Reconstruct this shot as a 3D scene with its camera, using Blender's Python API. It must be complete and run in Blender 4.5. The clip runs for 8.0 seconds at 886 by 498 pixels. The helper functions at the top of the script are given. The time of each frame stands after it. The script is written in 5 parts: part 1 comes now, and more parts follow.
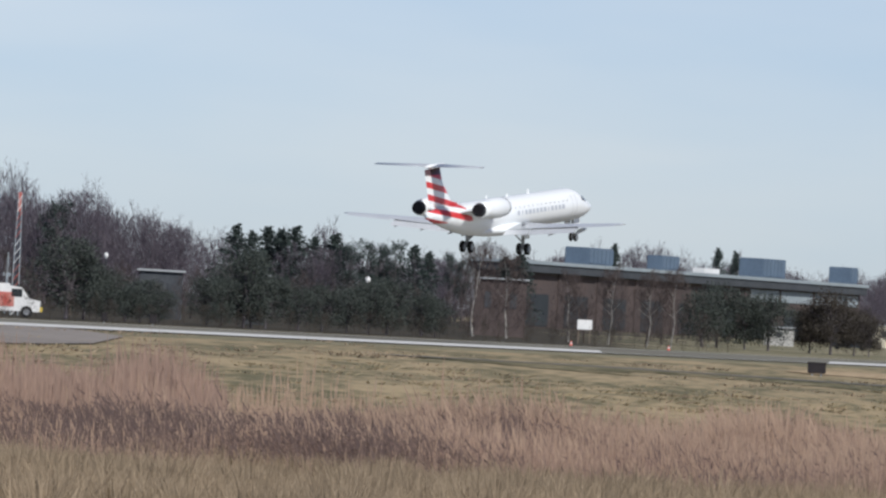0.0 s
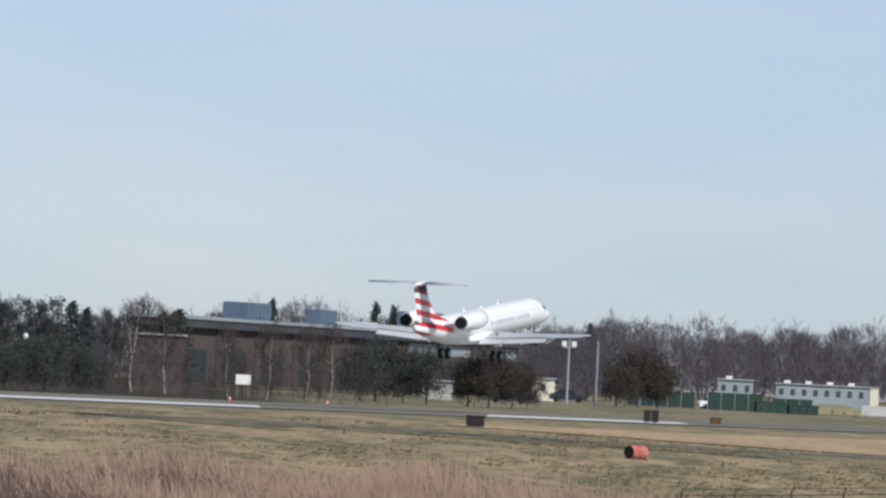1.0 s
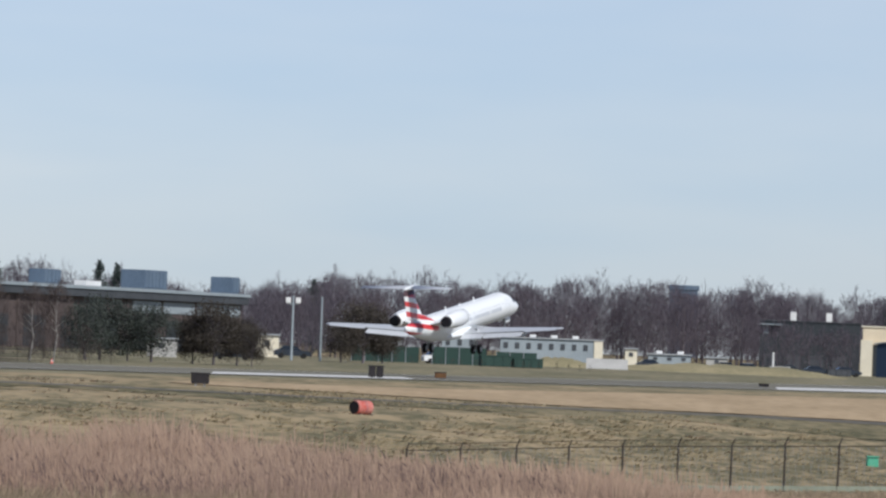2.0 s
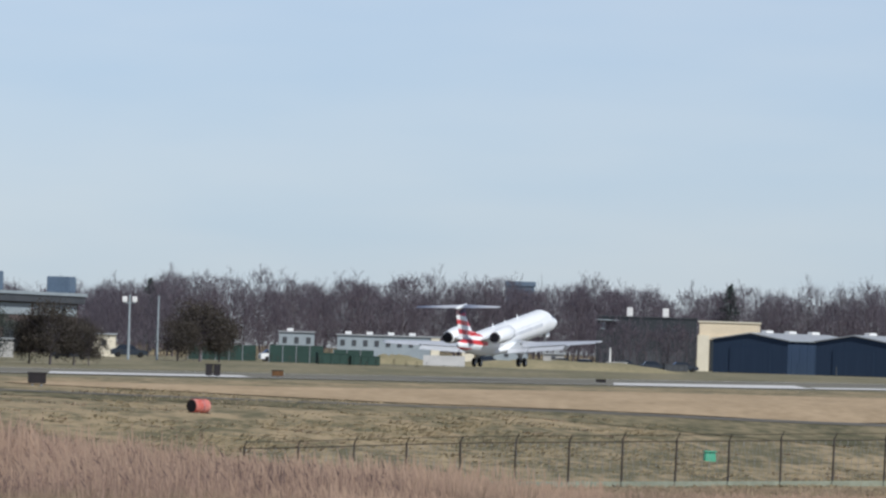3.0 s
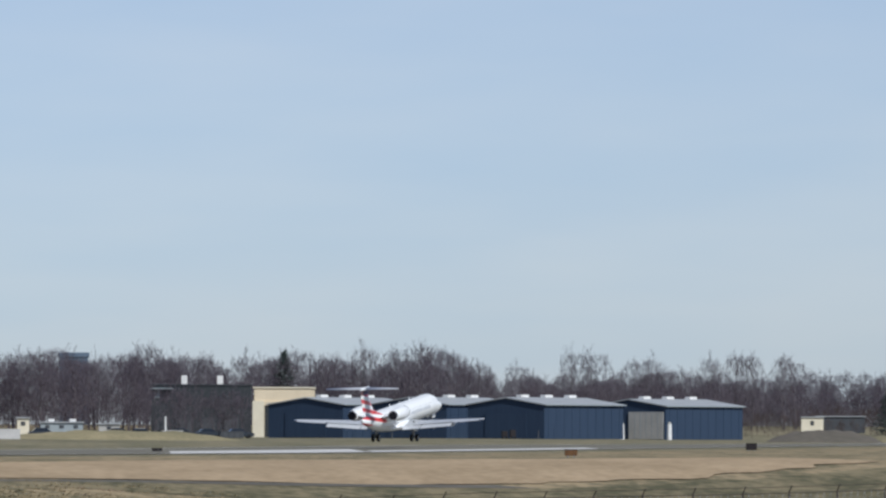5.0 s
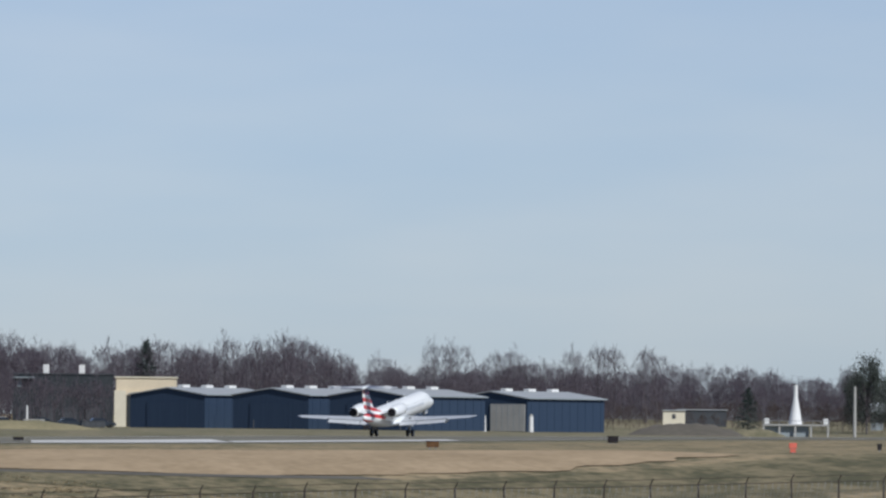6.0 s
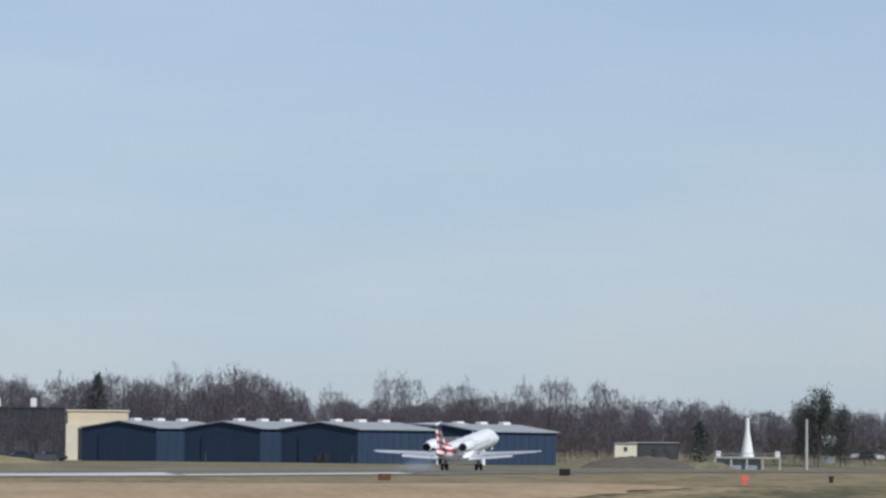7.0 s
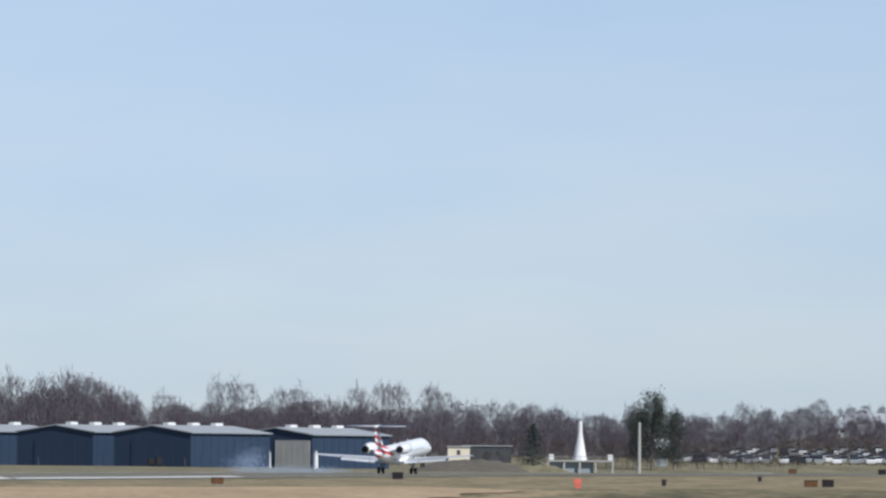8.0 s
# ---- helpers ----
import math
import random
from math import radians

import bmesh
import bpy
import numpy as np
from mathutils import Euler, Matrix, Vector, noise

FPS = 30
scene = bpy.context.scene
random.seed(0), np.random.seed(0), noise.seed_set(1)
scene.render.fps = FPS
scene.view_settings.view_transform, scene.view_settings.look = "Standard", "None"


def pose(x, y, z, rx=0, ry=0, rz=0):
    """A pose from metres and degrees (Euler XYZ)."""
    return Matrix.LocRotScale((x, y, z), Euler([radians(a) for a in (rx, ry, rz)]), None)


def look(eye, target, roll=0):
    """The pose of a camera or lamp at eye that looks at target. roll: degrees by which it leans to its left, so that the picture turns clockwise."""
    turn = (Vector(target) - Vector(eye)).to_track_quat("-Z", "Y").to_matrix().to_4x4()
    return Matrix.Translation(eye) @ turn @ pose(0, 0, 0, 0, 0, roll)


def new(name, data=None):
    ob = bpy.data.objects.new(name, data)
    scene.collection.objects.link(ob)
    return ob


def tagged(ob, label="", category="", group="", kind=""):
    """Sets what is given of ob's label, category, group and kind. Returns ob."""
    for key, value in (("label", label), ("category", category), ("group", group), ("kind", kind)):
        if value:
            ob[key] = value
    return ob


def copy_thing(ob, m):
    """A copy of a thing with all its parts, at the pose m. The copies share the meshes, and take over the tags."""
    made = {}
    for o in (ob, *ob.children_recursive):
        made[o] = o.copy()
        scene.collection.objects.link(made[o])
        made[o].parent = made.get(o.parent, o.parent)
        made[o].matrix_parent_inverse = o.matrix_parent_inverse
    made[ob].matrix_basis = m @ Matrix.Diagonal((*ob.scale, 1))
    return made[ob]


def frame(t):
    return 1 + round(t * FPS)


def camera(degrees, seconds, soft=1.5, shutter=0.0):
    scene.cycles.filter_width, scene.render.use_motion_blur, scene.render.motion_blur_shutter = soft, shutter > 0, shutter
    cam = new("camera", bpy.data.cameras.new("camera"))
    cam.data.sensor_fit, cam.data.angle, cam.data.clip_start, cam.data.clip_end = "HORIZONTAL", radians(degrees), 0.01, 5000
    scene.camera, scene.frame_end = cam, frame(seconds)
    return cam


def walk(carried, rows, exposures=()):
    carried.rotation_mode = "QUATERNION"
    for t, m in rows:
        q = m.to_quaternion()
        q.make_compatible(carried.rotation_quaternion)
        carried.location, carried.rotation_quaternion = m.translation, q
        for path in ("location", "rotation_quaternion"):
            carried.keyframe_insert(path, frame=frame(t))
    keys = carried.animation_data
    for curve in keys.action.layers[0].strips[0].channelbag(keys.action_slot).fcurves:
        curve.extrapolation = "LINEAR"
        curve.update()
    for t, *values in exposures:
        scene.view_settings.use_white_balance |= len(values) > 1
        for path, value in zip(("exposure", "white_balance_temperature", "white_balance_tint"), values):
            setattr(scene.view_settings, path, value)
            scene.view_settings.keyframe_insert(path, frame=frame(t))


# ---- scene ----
# East is x, the camera looks roughly along y. p runs along the runway, w is the distance to the left of the camera's parallel to it.
EYE = Vector((0.0, 0.0, 1.85))
HEADING = 15.906
RUN = Vector((math.sin(radians(HEADING)), math.cos(radians(HEADING)), 0.0))
SIDE = Vector((-math.cos(radians(HEADING)), math.sin(radians(HEADING)), 0.0))

cam = camera(5.984, 8.0, soft=2.5)


def aim(bearing, rise, roll):
    a, e = radians(bearing), radians(rise)
    return look(EYE, EYE + 100.0 * Vector((math.sin(a) * math.cos(e), math.cos(a) * math.cos(e), math.sin(e))), roll)


VIEW = [
    (0.0, -5.930, 0.446, 3.21), (0.2, -5.602, 0.610, 3.15), (0.5, -4.933, 0.834, 3.05), (1.0, -3.639, 0.936, 2.80), (1.5, -2.655, 0.783, 2.45),
    (2.0, -1.757, 0.719, 2.15), (2.2, -1.498, 0.800, 2.02), (3.3, -0.291, 0.716, 1.54), (3.5, 0.0, 0.698, 1.35),
    (4.0, 0.9015, 0.535, 1.07), (4.5, 1.641, 0.809, 0.40), (5.0, 2.372, 1.242, 0.16), (5.2, 2.749, 1.170, 0.25),
    (6.3, 3.344, 1.202, 0.52), (6.5, 3.344, 1.273, 0.43), (7.0, 3.624, 1.414, 0.49), (7.5, 4.485, 1.427, 0.88), (8.0, 4.753, 1.446, 0.46),
]
walk(cam, [(t, aim(b, e, r)) for t, b, e, r in VIEW], exposures=[(0.0, 0.0, 6330, 10), (2.0, 0.0, 6260, 10), (3.5, 0.0, 6170, 9), (4.5, -0.04, 6140, 9), (5.2, -0.1, 6130, 9), (6.5, -0.17, 6130, 9), (7.0, -0.1, 6130, 9), (7.5, 0.0, 6130, 9), (8.0, 0.1, 6130, 9)])

# ---- light ----
SUN_BEARING, SUN_HEIGHT = 142.0, 42.0
world = bpy.data.worlds.new("sky")
scene.world = world
world.use_nodes = True
wn, wl = world.node_tree.nodes, world.node_tree.links
back = wn["Background"]
sky = wn.new("ShaderNodeTexSky")
sky.sky_type, sky.sun_disc = "NISHITA", False
sky.sun_elevation, sky.sun_rotation = radians(SUN_HEIGHT), radians(SUN_BEARING)
sky.air_density, sky.dust_density, sky.ozone_density = 0.6, 0.2, 4.0
# thin veils of high cloud over a slightly blue sky
wtc, wmap, wnoise = wn.new("ShaderNodeTexCoord"), wn.new("ShaderNodeMapping"), wn.new("ShaderNodeTexNoise")
wmap.inputs["Scale"].default_value = (16, 16, 80)
wnoise.inputs["Scale"].default_value, wnoise.inputs["Detail"].default_value = 1.0, 3.0
wl.new(wtc.outputs["Generated"], wmap.inputs["Vector"])
wl.new(wmap.outputs[0], wnoise.inputs["Vector"])
wmix, wtint = wn.new("ShaderNodeMix"), wn.new("ShaderNodeMix")
wmix.data_type = wtint.data_type = "RGBA"
wtint.blend_type = "MULTIPLY"
wtint.inputs[0].default_value = 1.0
wmix.inputs[6].default_value, wmix.inputs[7].default_value = (0.84, 0.92, 0.99, 1), (1.17, 1.08, 1.01, 1)
wl.new(wnoise.outputs["Fac"], wmix.inputs[0])
wl.new(sky.outputs[0], wtint.inputs[6])
wl.new(wmix.outputs[2], wtint.inputs[7])
# hazier and paler towards the horizon
wsep, wrise, whaze, wlow = wn.new("ShaderNodeSeparateXYZ"), wn.new("ShaderNodeMapRange"), wn.new("ShaderNodeMix"), wn.new("ShaderNodeMix")
wl.new(wtc.outputs["Generated"], wsep.inputs[0])
wl.new(wsep.outputs[2], wrise.inputs[0])
wrise.inputs[1].default_value, wrise.inputs[2].default_value = 0.0, 0.06
whaze.data_type = wlow.data_type = "RGBA"
whaze.inputs[6].default_value, whaze.inputs[7].default_value = (0.895, 0.825, 0.86, 1), (1.21, 0.98, 0.90, 1)
wl.new(wrise.outputs[0], whaze.inputs[0])
wlow.blend_type = "MULTIPLY"
wlow.inputs[0].default_value = 1.0
wl.new(wtint.outputs[2], wlow.inputs[6])
wl.new(whaze.outputs[2], wlow.inputs[7])
wl.new(wlow.outputs[2], back.inputs[0])
back.inputs[1].default_value = 0.101
sun = new("sun", bpy.data.lights.new("sun", "SUN"))
sun.data.energy, sun.data.angle, sun.data.color = 4.0, radians(0.6), (1.0, 0.97, 0.92)
sa, se = radians(SUN_BEARING), radians(SUN_HEIGHT)
sun.matrix_world = look((0, 0, 50), Vector((0, 0, 50)) - Vector((math.sin(sa) * math.cos(se), math.cos(sa) * math.cos(se), math.sin(se))))


# ---- materials ----
def mat(name, c1, c2=None, rough=0.8, metal=0.0, scale=1.0, fine=12.0, bump=0.15, spec=0.3, island=0.0, stretch=(1, 1, 1), thin=0.0, spread=0.25):
    """Two-scale mottled paint between c1 and c2, in object space, with a little relief; thin stems and leaves let some light through."""
    m = bpy.data.materials.new(name)
    m.use_nodes = True
    n, l = m.node_tree.nodes, m.node_tree.links
    b = n["Principled BSDF"]
    b.inputs["Roughness"].default_value, b.inputs["Metallic"].default_value = rough, metal
    b.inputs["Specular IOR Level"].default_value = spec
    c2 = c2 or tuple(v * 0.75 for v in c1)
    tc, mp = n.new("ShaderNodeTexCoord"), n.new("ShaderNodeMapping")
    mp.inputs["Scale"].default_value = stretch
    l.new(tc.outputs["Object"], mp.inputs["Vector"])
    big, small, add = n.new("ShaderNodeTexNoise"), n.new("ShaderNodeTexNoise"), n.new("ShaderNodeMath")
    big.inputs["Scale"].default_value, small.inputs["Scale"].default_value = scale, scale * fine
    big.inputs["Detail"].default_value = small.inputs["Detail"].default_value = 4.0
    for t in (big, small):
        l.new(mp.outputs[0], t.inputs["Vector"])
    add.operation = "ADD"
    l.new(big.outputs["Fac"], add.inputs[0])
    l.new(small.outputs["Fac"], add.inputs[1])
    ramp = n.new("ShaderNodeMapRange")
    ramp.inputs[1].default_value, ramp.inputs[2].default_value = 1 - spread, 1 + spread
    l.new(add.outputs[0], ramp.inputs[0])
    fac = ramp.outputs[0]
    if island:
        geo, mul = n.new("ShaderNodeNewGeometry"), n.new("ShaderNodeMix")
        mul.inputs[0].default_value = island
        l.new(ramp.outputs[0], mul.inputs[2])
        l.new(geo.outputs["Random Per Island"], mul.inputs[3])
        fac = mul.outputs[0]
    mix = n.new("ShaderNodeMix")
    mix.data_type = "RGBA"
    mix.inputs[6].default_value, mix.inputs[7].default_value = (*c1, 1), (*c2, 1)
    l.new(fac, mix.inputs[0])
    l.new(mix.outputs[2], b.inputs["Base Color"])
    if bump:
        bp = n.new("ShaderNodeBump")
        bp.inputs["Strength"].default_value, bp.inputs["Distance"].default_value = bump, 0.05
        l.new(small.outputs["Fac"], bp.inputs["Height"])
        l.new(bp.outputs[0], b.inputs["Normal"])
    if thin:
        tra, both = n.new("ShaderNodeBsdfTranslucent"), n.new("ShaderNodeMixShader")
        both.inputs[0].default_value = thin
        l.new(mix.outputs[2], tra.inputs["Color"])
        l.new(b.outputs[0], both.inputs[1])
        l.new(tra.outputs[0], both.inputs[2])
        l.new(both.outputs[0], n["Material Output"].inputs["Surface"])
    return m


M = {
    "meadow": mat("meadow", (0.37, 0.29, 0.175), (0.14, 0.128, 0.075), 0.95, scale=0.20, fine=6, stretch=(1, 0.25, 1), spec=0.1, spread=0.17),
    "straw": mat("straw", (0.47, 0.355, 0.225), (0.34, 0.255, 0.155), 0.95, scale=0.16, fine=9, stretch=(1, 0.2, 1), spec=0.1),
    "verge": mat("verge", (0.27, 0.235, 0.15), (0.145, 0.14, 0.085), 0.95, scale=0.10, fine=9, stretch=(1, 0.15, 1), spec=0.1),
    "damp": mat("damp_grass", (0.25, 0.21, 0.125), (0.105, 0.10, 0.057), 0.95, scale=0.20, fine=6, stretch=(1, 0.25, 1), spec=0.1, spread=0.17),
    "litter": mat("leaf_litter", (0.075, 0.062, 0.046), (0.045, 0.042, 0.030), 0.95, scale=0.2, fine=12, spec=0.1),
    "bank": mat("bank_grass", (0.35, 0.30, 0.18), (0.22, 0.20, 0.115), 0.95, scale=0.15, fine=10, spec=0.1),
    "pink": mat("faded_band", (0.46, 0.20, 0.19), (0.34, 0.12, 0.12), 0.7, scale=4),
    "tarmac": mat("taxiway_tarmac", (0.29, 0.26, 0.23), (0.21, 0.185, 0.165), 0.9, scale=0.06, fine=20, spec=0.12),
    "dirt": mat("dirt", (0.17, 0.15, 0.125), (0.12, 0.11, 0.09), 0.95, scale=0.05, fine=15, spec=0.1),
    "asphalt": mat("asphalt", (0.215, 0.205, 0.17), (0.165, 0.155, 0.125), 0.95, scale=0.05, fine=30, spec=0.05),
    "track": mat("track", (0.17, 0.155, 0.125), (0.125, 0.115, 0.09), 0.8, scale=0.05, fine=20),
    # pale colour that stands for glare on the runway
    "slab": mat("runway_glare", (0.68, 0.67, 0.64), (0.55, 0.54, 0.51), 0.9, scale=0.06, fine=25, spec=0.15),
    "paint": mat("road_paint", (0.75, 0.75, 0.73), (0.6, 0.6, 0.58), 0.7, scale=0.5),
    "white": mat("aircraft_white", (0.87, 0.89, 0.88), (0.81, 0.83, 0.83), 0.28, scale=0.4, bump=0.0, spec=0.5),
    "silver": mat("aircraft_grey", (0.55, 0.57, 0.60), (0.47, 0.49, 0.52), 0.35, 0.2, scale=0.5, bump=0.0, spec=0.5),
    "wing": mat("wing_grey", (0.62, 0.64, 0.66), (0.54, 0.56, 0.58), 0.35, 0.1, scale=0.5, bump=0.0, spec=0.5),
    "dark": mat("dark_metal", (0.03, 0.03, 0.035), (0.015, 0.015, 0.018), 0.5, 0.4, scale=2),
    "rubber": mat("tyre_rubber", (0.02, 0.02, 0.02), (0.012, 0.012, 0.012), 0.85, scale=4),
    "steel": mat("steel", (0.42, 0.43, 0.44), (0.32, 0.33, 0.34), 0.45, 0.6, scale=2),
    "glass": mat("dark_glass", (0.02, 0.025, 0.03), (0.015, 0.02, 0.025), 0.08, scale=2, bump=0, spec=0.6),
    "bar": mat("lettering_grey", (0.56, 0.59, 0.63), (0.50, 0.53, 0.57), 0.4, scale=3, bump=0),
    # bark and twigs are lightened towards blue-grey, distance haze put into their colour
    "bark": mat("bare_bark", (0.165, 0.145, 0.15), (0.105, 0.093, 0.102), 0.95, scale=0.5, island=0.6, spec=0.1),
    "twig": mat("bare_twigs", (0.198, 0.170, 0.190), (0.122, 0.107, 0.126), 0.95, scale=0.2, island=0.6, bump=0, spec=0.1, thin=0.42),
    "birch": mat("pale_bark", (0.42, 0.40, 0.37), (0.25, 0.24, 0.22), 0.9, scale=1.0, spec=0.2),
    "needle": mat("conifer_needles", (0.080, 0.102, 0.092), (0.056, 0.074, 0.068), 0.9, scale=0.3, island=0.4, bump=0, spec=0.15, thin=0.3),
    "pine": mat("pine_needles", (0.092, 0.106, 0.090), (0.064, 0.075, 0.067), 0.9, scale=0.3, island=0.4, bump=0, spec=0.15, thin=0.3),
    "oak": mat("dry_leaves", (0.100, 0.085, 0.070), (0.062, 0.057, 0.048), 0.9, scale=0.3, island=0.4, bump=0, spec=0.15, thin=0.3),
    "brush": mat("brown_brush", (0.165, 0.130, 0.118), (0.088, 0.074, 0.069), 0.95, scale=0.2, island=0.6, bump=0, spec=0.1, thin=0.42),
    "reed": mat("reed_stems", (0.52, 0.365, 0.28), (0.22, 0.158, 0.132), 0.95, scale=0.13, island=0.22, bump=0, spec=0.1, thin=0.3),
    "plume": mat("reed_plumes", (0.58, 0.42, 0.305), (0.40, 0.285, 0.21), 0.95, scale=0.12, island=0.25, bump=0, spec=0.1, thin=0.3),
    "bramble": mat("bramble_stalks", (0.25, 0.18, 0.158), (0.14, 0.104, 0.097), 0.95, scale=0.3, island=0.55, bump=0, spec=0.1, thin=0.4),
    "hay": mat("pale_grass", (0.55, 0.43, 0.30), (0.17, 0.135, 0.09), 0.95, scale=0.5, island=0.4, bump=0, spec=0.1, thin=0.4),
    "tussock": mat("tussock_grass", (0.47, 0.38, 0.24), (0.27, 0.23, 0.135), 0.95, scale=0.2, island=0.2, bump=0, spec=0.1, thin=0.4),
    "navy": mat("navy_sheet", (0.033, 0.056, 0.098), (0.026, 0.046, 0.083), 0.7, scale=0.4, stretch=(6, 6, 0.4), spec=0.3),
    "roof": mat("roof_sheet", (0.42, 0.44, 0.45), (0.33, 0.35, 0.36), 0.55, scale=0.3, stretch=(4, 0.5, 1)),
    "tan": mat("tan_render", (0.76, 0.65, 0.47), (0.66, 0.56, 0.40), 0.85, scale=0.3),
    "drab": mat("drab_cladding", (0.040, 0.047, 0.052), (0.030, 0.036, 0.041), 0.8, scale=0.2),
    "brick": mat("red_brown_brick", (0.105, 0.080, 0.074), (0.075, 0.060, 0.057), 0.9, scale=0.2),
    "slate": mat("dark_fascia", (0.075, 0.082, 0.09), (0.05, 0.055, 0.062), 0.7, scale=0.2),
    "plant": mat("blue_grey_panel", (0.13, 0.18, 0.24), (0.10, 0.14, 0.19), 0.6, scale=0.3),
    "concrete": mat("concrete", (0.46, 0.45, 0.42), (0.36, 0.355, 0.33), 0.85, scale=0.4),
    "cream": mat("cream_paint", (0.78, 0.72, 0.56), (0.68, 0.62, 0.48), 0.7, scale=0.4),
    "offwhite": mat("white_paint", (0.80, 0.80, 0.78), (0.68, 0.68, 0.66), 0.5, scale=0.4),
    "pale": mat("pale_panel", (0.33, 0.375, 0.395), (0.26, 0.30, 0.32), 0.6, scale=0.3),
    "green": mat("green_mesh", (0.035, 0.07, 0.058), (0.025, 0.05, 0.042), 0.85, scale=0.3),
    "teal": mat("green_plastic", (0.10, 0.42, 0.27), (0.08, 0.34, 0.22), 0.5, scale=2),
    "black": mat("black_paint", (0.022, 0.018, 0.020), (0.014, 0.012, 0.013), 0.6, scale=3),
    "rust": mat("brown_board", (0.15, 0.075, 0.03), (0.10, 0.05, 0.022), 0.75, scale=3),
    "red": mat("red_paint", (0.48, 0.07, 0.05), (0.52, 0.27, 0.23), 0.6, scale=1.5),
    "orange": mat("orange_red_paint", (0.80, 0.20, 0.14), (0.66, 0.14, 0.10), 0.5, scale=2),
    "yellow": mat("yellow_paint", (0.75, 0.55, 0.08), (0.6, 0.45, 0.07), 0.6, scale=2),
    "post": mat("rusty_post", (0.085, 0.070, 0.058), (0.05, 0.042, 0.036), 0.8, 0.2, scale=2),
    "wood": mat("pole_wood", (0.20, 0.165, 0.13), (0.14, 0.115, 0.09), 0.9, scale=1, stretch=(3, 3, 0.4)),
    "kerb": mat("mossy_kerb", (0.33, 0.36, 0.28), (0.24, 0.26, 0.2), 0.9, scale=0.3),
    "car_a": mat("car_silver", (0.5, 0.52, 0.54), (0.45, 0.47, 0.49), 0.3, 0.5, bump=0),
    "car_b": mat("car_dark", (0.05, 0.06, 0.08), (0.04, 0.05, 0.06), 0.3, 0.3, bump=0),
}


def livery(name, base):
    """White paint with slanted red bands and a blue-grey field, as on the tail; the bands follow the aircraft's own axes."""
    m = bpy.data.materials.new(name)
    m.use_nodes = True
    n, l = m.node_tree.nodes, m.node_tree.links
    b = n["Principled BSDF"]
    b.inputs["Roughness"].default_value = 0.3
    tc, sp = n.new("ShaderNodeTexCoord"), n.new("ShaderNodeSeparateXYZ")
    l.new(tc.outputs["Object"], sp.inputs[0])

    def op(kind, a, c, d=None):
        k = n.new("ShaderNodeMath")
        k.operation = kind
        for i, v in enumerate((a, c, d)):
            if v is None:
                continue
            if isinstance(v, (int, float)):
                k.inputs[i].default_value = v
            else:
                l.new(v, k.inputs[i])
        return k.outputs[0]

    x, z = sp.outputs[0], sp.outputs[2]
    slant = op("ADD", z, op("MULTIPLY", x, 0.17))
    band = op("LESS_THAN", op("FRACT", op("DIVIDE", op("ADD", slant, 5.0), 0.80), 0), 0.5)
    # the bands run over the tail cone and the rear of the fin alone
    edge = op("LESS_THAN", op("ADD", x, op("MULTIPLY", z, 0.55)), -4.5)
    front = op("LESS_THAN", op("ADD", x, op("MULTIPLY", z, 0.55)), -5.1)
    blue = op("MULTIPLY", op("SUBTRACT", edge, front), op("GREATER_THAN", z, 3.6))
    top = op("GREATER_THAN", z, 5.85)
    low = op("GREATER_THAN", z, 2.62)
    red = op("MULTIPLY", op("MULTIPLY", band, front), op("MULTIPLY", low, op("SUBTRACT", 1.0, top)))
    m1, m2, m3 = (n.new("ShaderNodeMix") for _ in range(3))
    for k in (m1, m2, m3):
        k.data_type = "RGBA"
    m1.inputs[6].default_value, m1.inputs[7].default_value = (*base, 1), (0.62, 0.045, 0.05, 1)
    m2.inputs[7].default_value, m3.inputs[7].default_value = (0.16, 0.20, 0.30, 1), (0.10, 0.05, 0.06, 1)
    l.new(red, m1.inputs[0])
    l.new(m1.outputs[2], m2.inputs[6])
    l.new(op("MULTIPLY", blue, op("SUBTRACT", 1.0, band)), m2.inputs[0])
    l.new(m2.outputs[2], m3.inputs[6])
    l.new(op("MULTIPLY", top, edge), m3.inputs[0])
    l.new(m3.outputs[2], b.inputs["Base Color"])
    return m


M["livery"] = livery("banded_livery", (0.87, 0.89, 0.88))


# ---- helpers for building ----
def ss(v, a, b):
    t = min(1.0, max(0.0, (v - a) / (b - a)))
    return t * t * (3 - 2 * t)


DIP = ((-400, 0.0), (-60, 0.0), (0, -1.5), (35, -2.2), (66, -2.6), (84, -3.05), (104, -3.75), (118, -2.35), (131, -1.25), (155, -0.4), (180, 0.0), (9000, 0.0))


def ground_z(x, y):
    p, w, dist = x * RUN.x + y * RUN.y, x * SIDE.x + y * SIDE.y, math.hypot(x, y)
    a = float(np.interp(w, [k[0] for k in DIP], [k[1] for k in DIP]))
    z = a * min(1.0, dist / 330.0) * (1.0 - ss(dist, 430, 640))
    z += 0.4 * ss(p, 700, 1000) + 2.4 * ss(p, 1420, 1640) + 0.5 * ss(w, 235, 330)
    z += 1.8 * ss(p, 1580, 1655) * (1.0 - ss(w, 256, 276))
    z += 5.0 * math.exp(-((x - 236.0) / 34.0) ** 2 - ((y - 1735.0) / 55.0) ** 2)
    return z


def at(bearing, dist, up=0.0):
    """The place on the ground at a bearing (degrees, clockwise from y) and distance from the camera."""
    x, y = dist * math.sin(radians(bearing)), dist * math.cos(radians(bearing))
    return Vector((x, y, ground_z(x, y) + up))


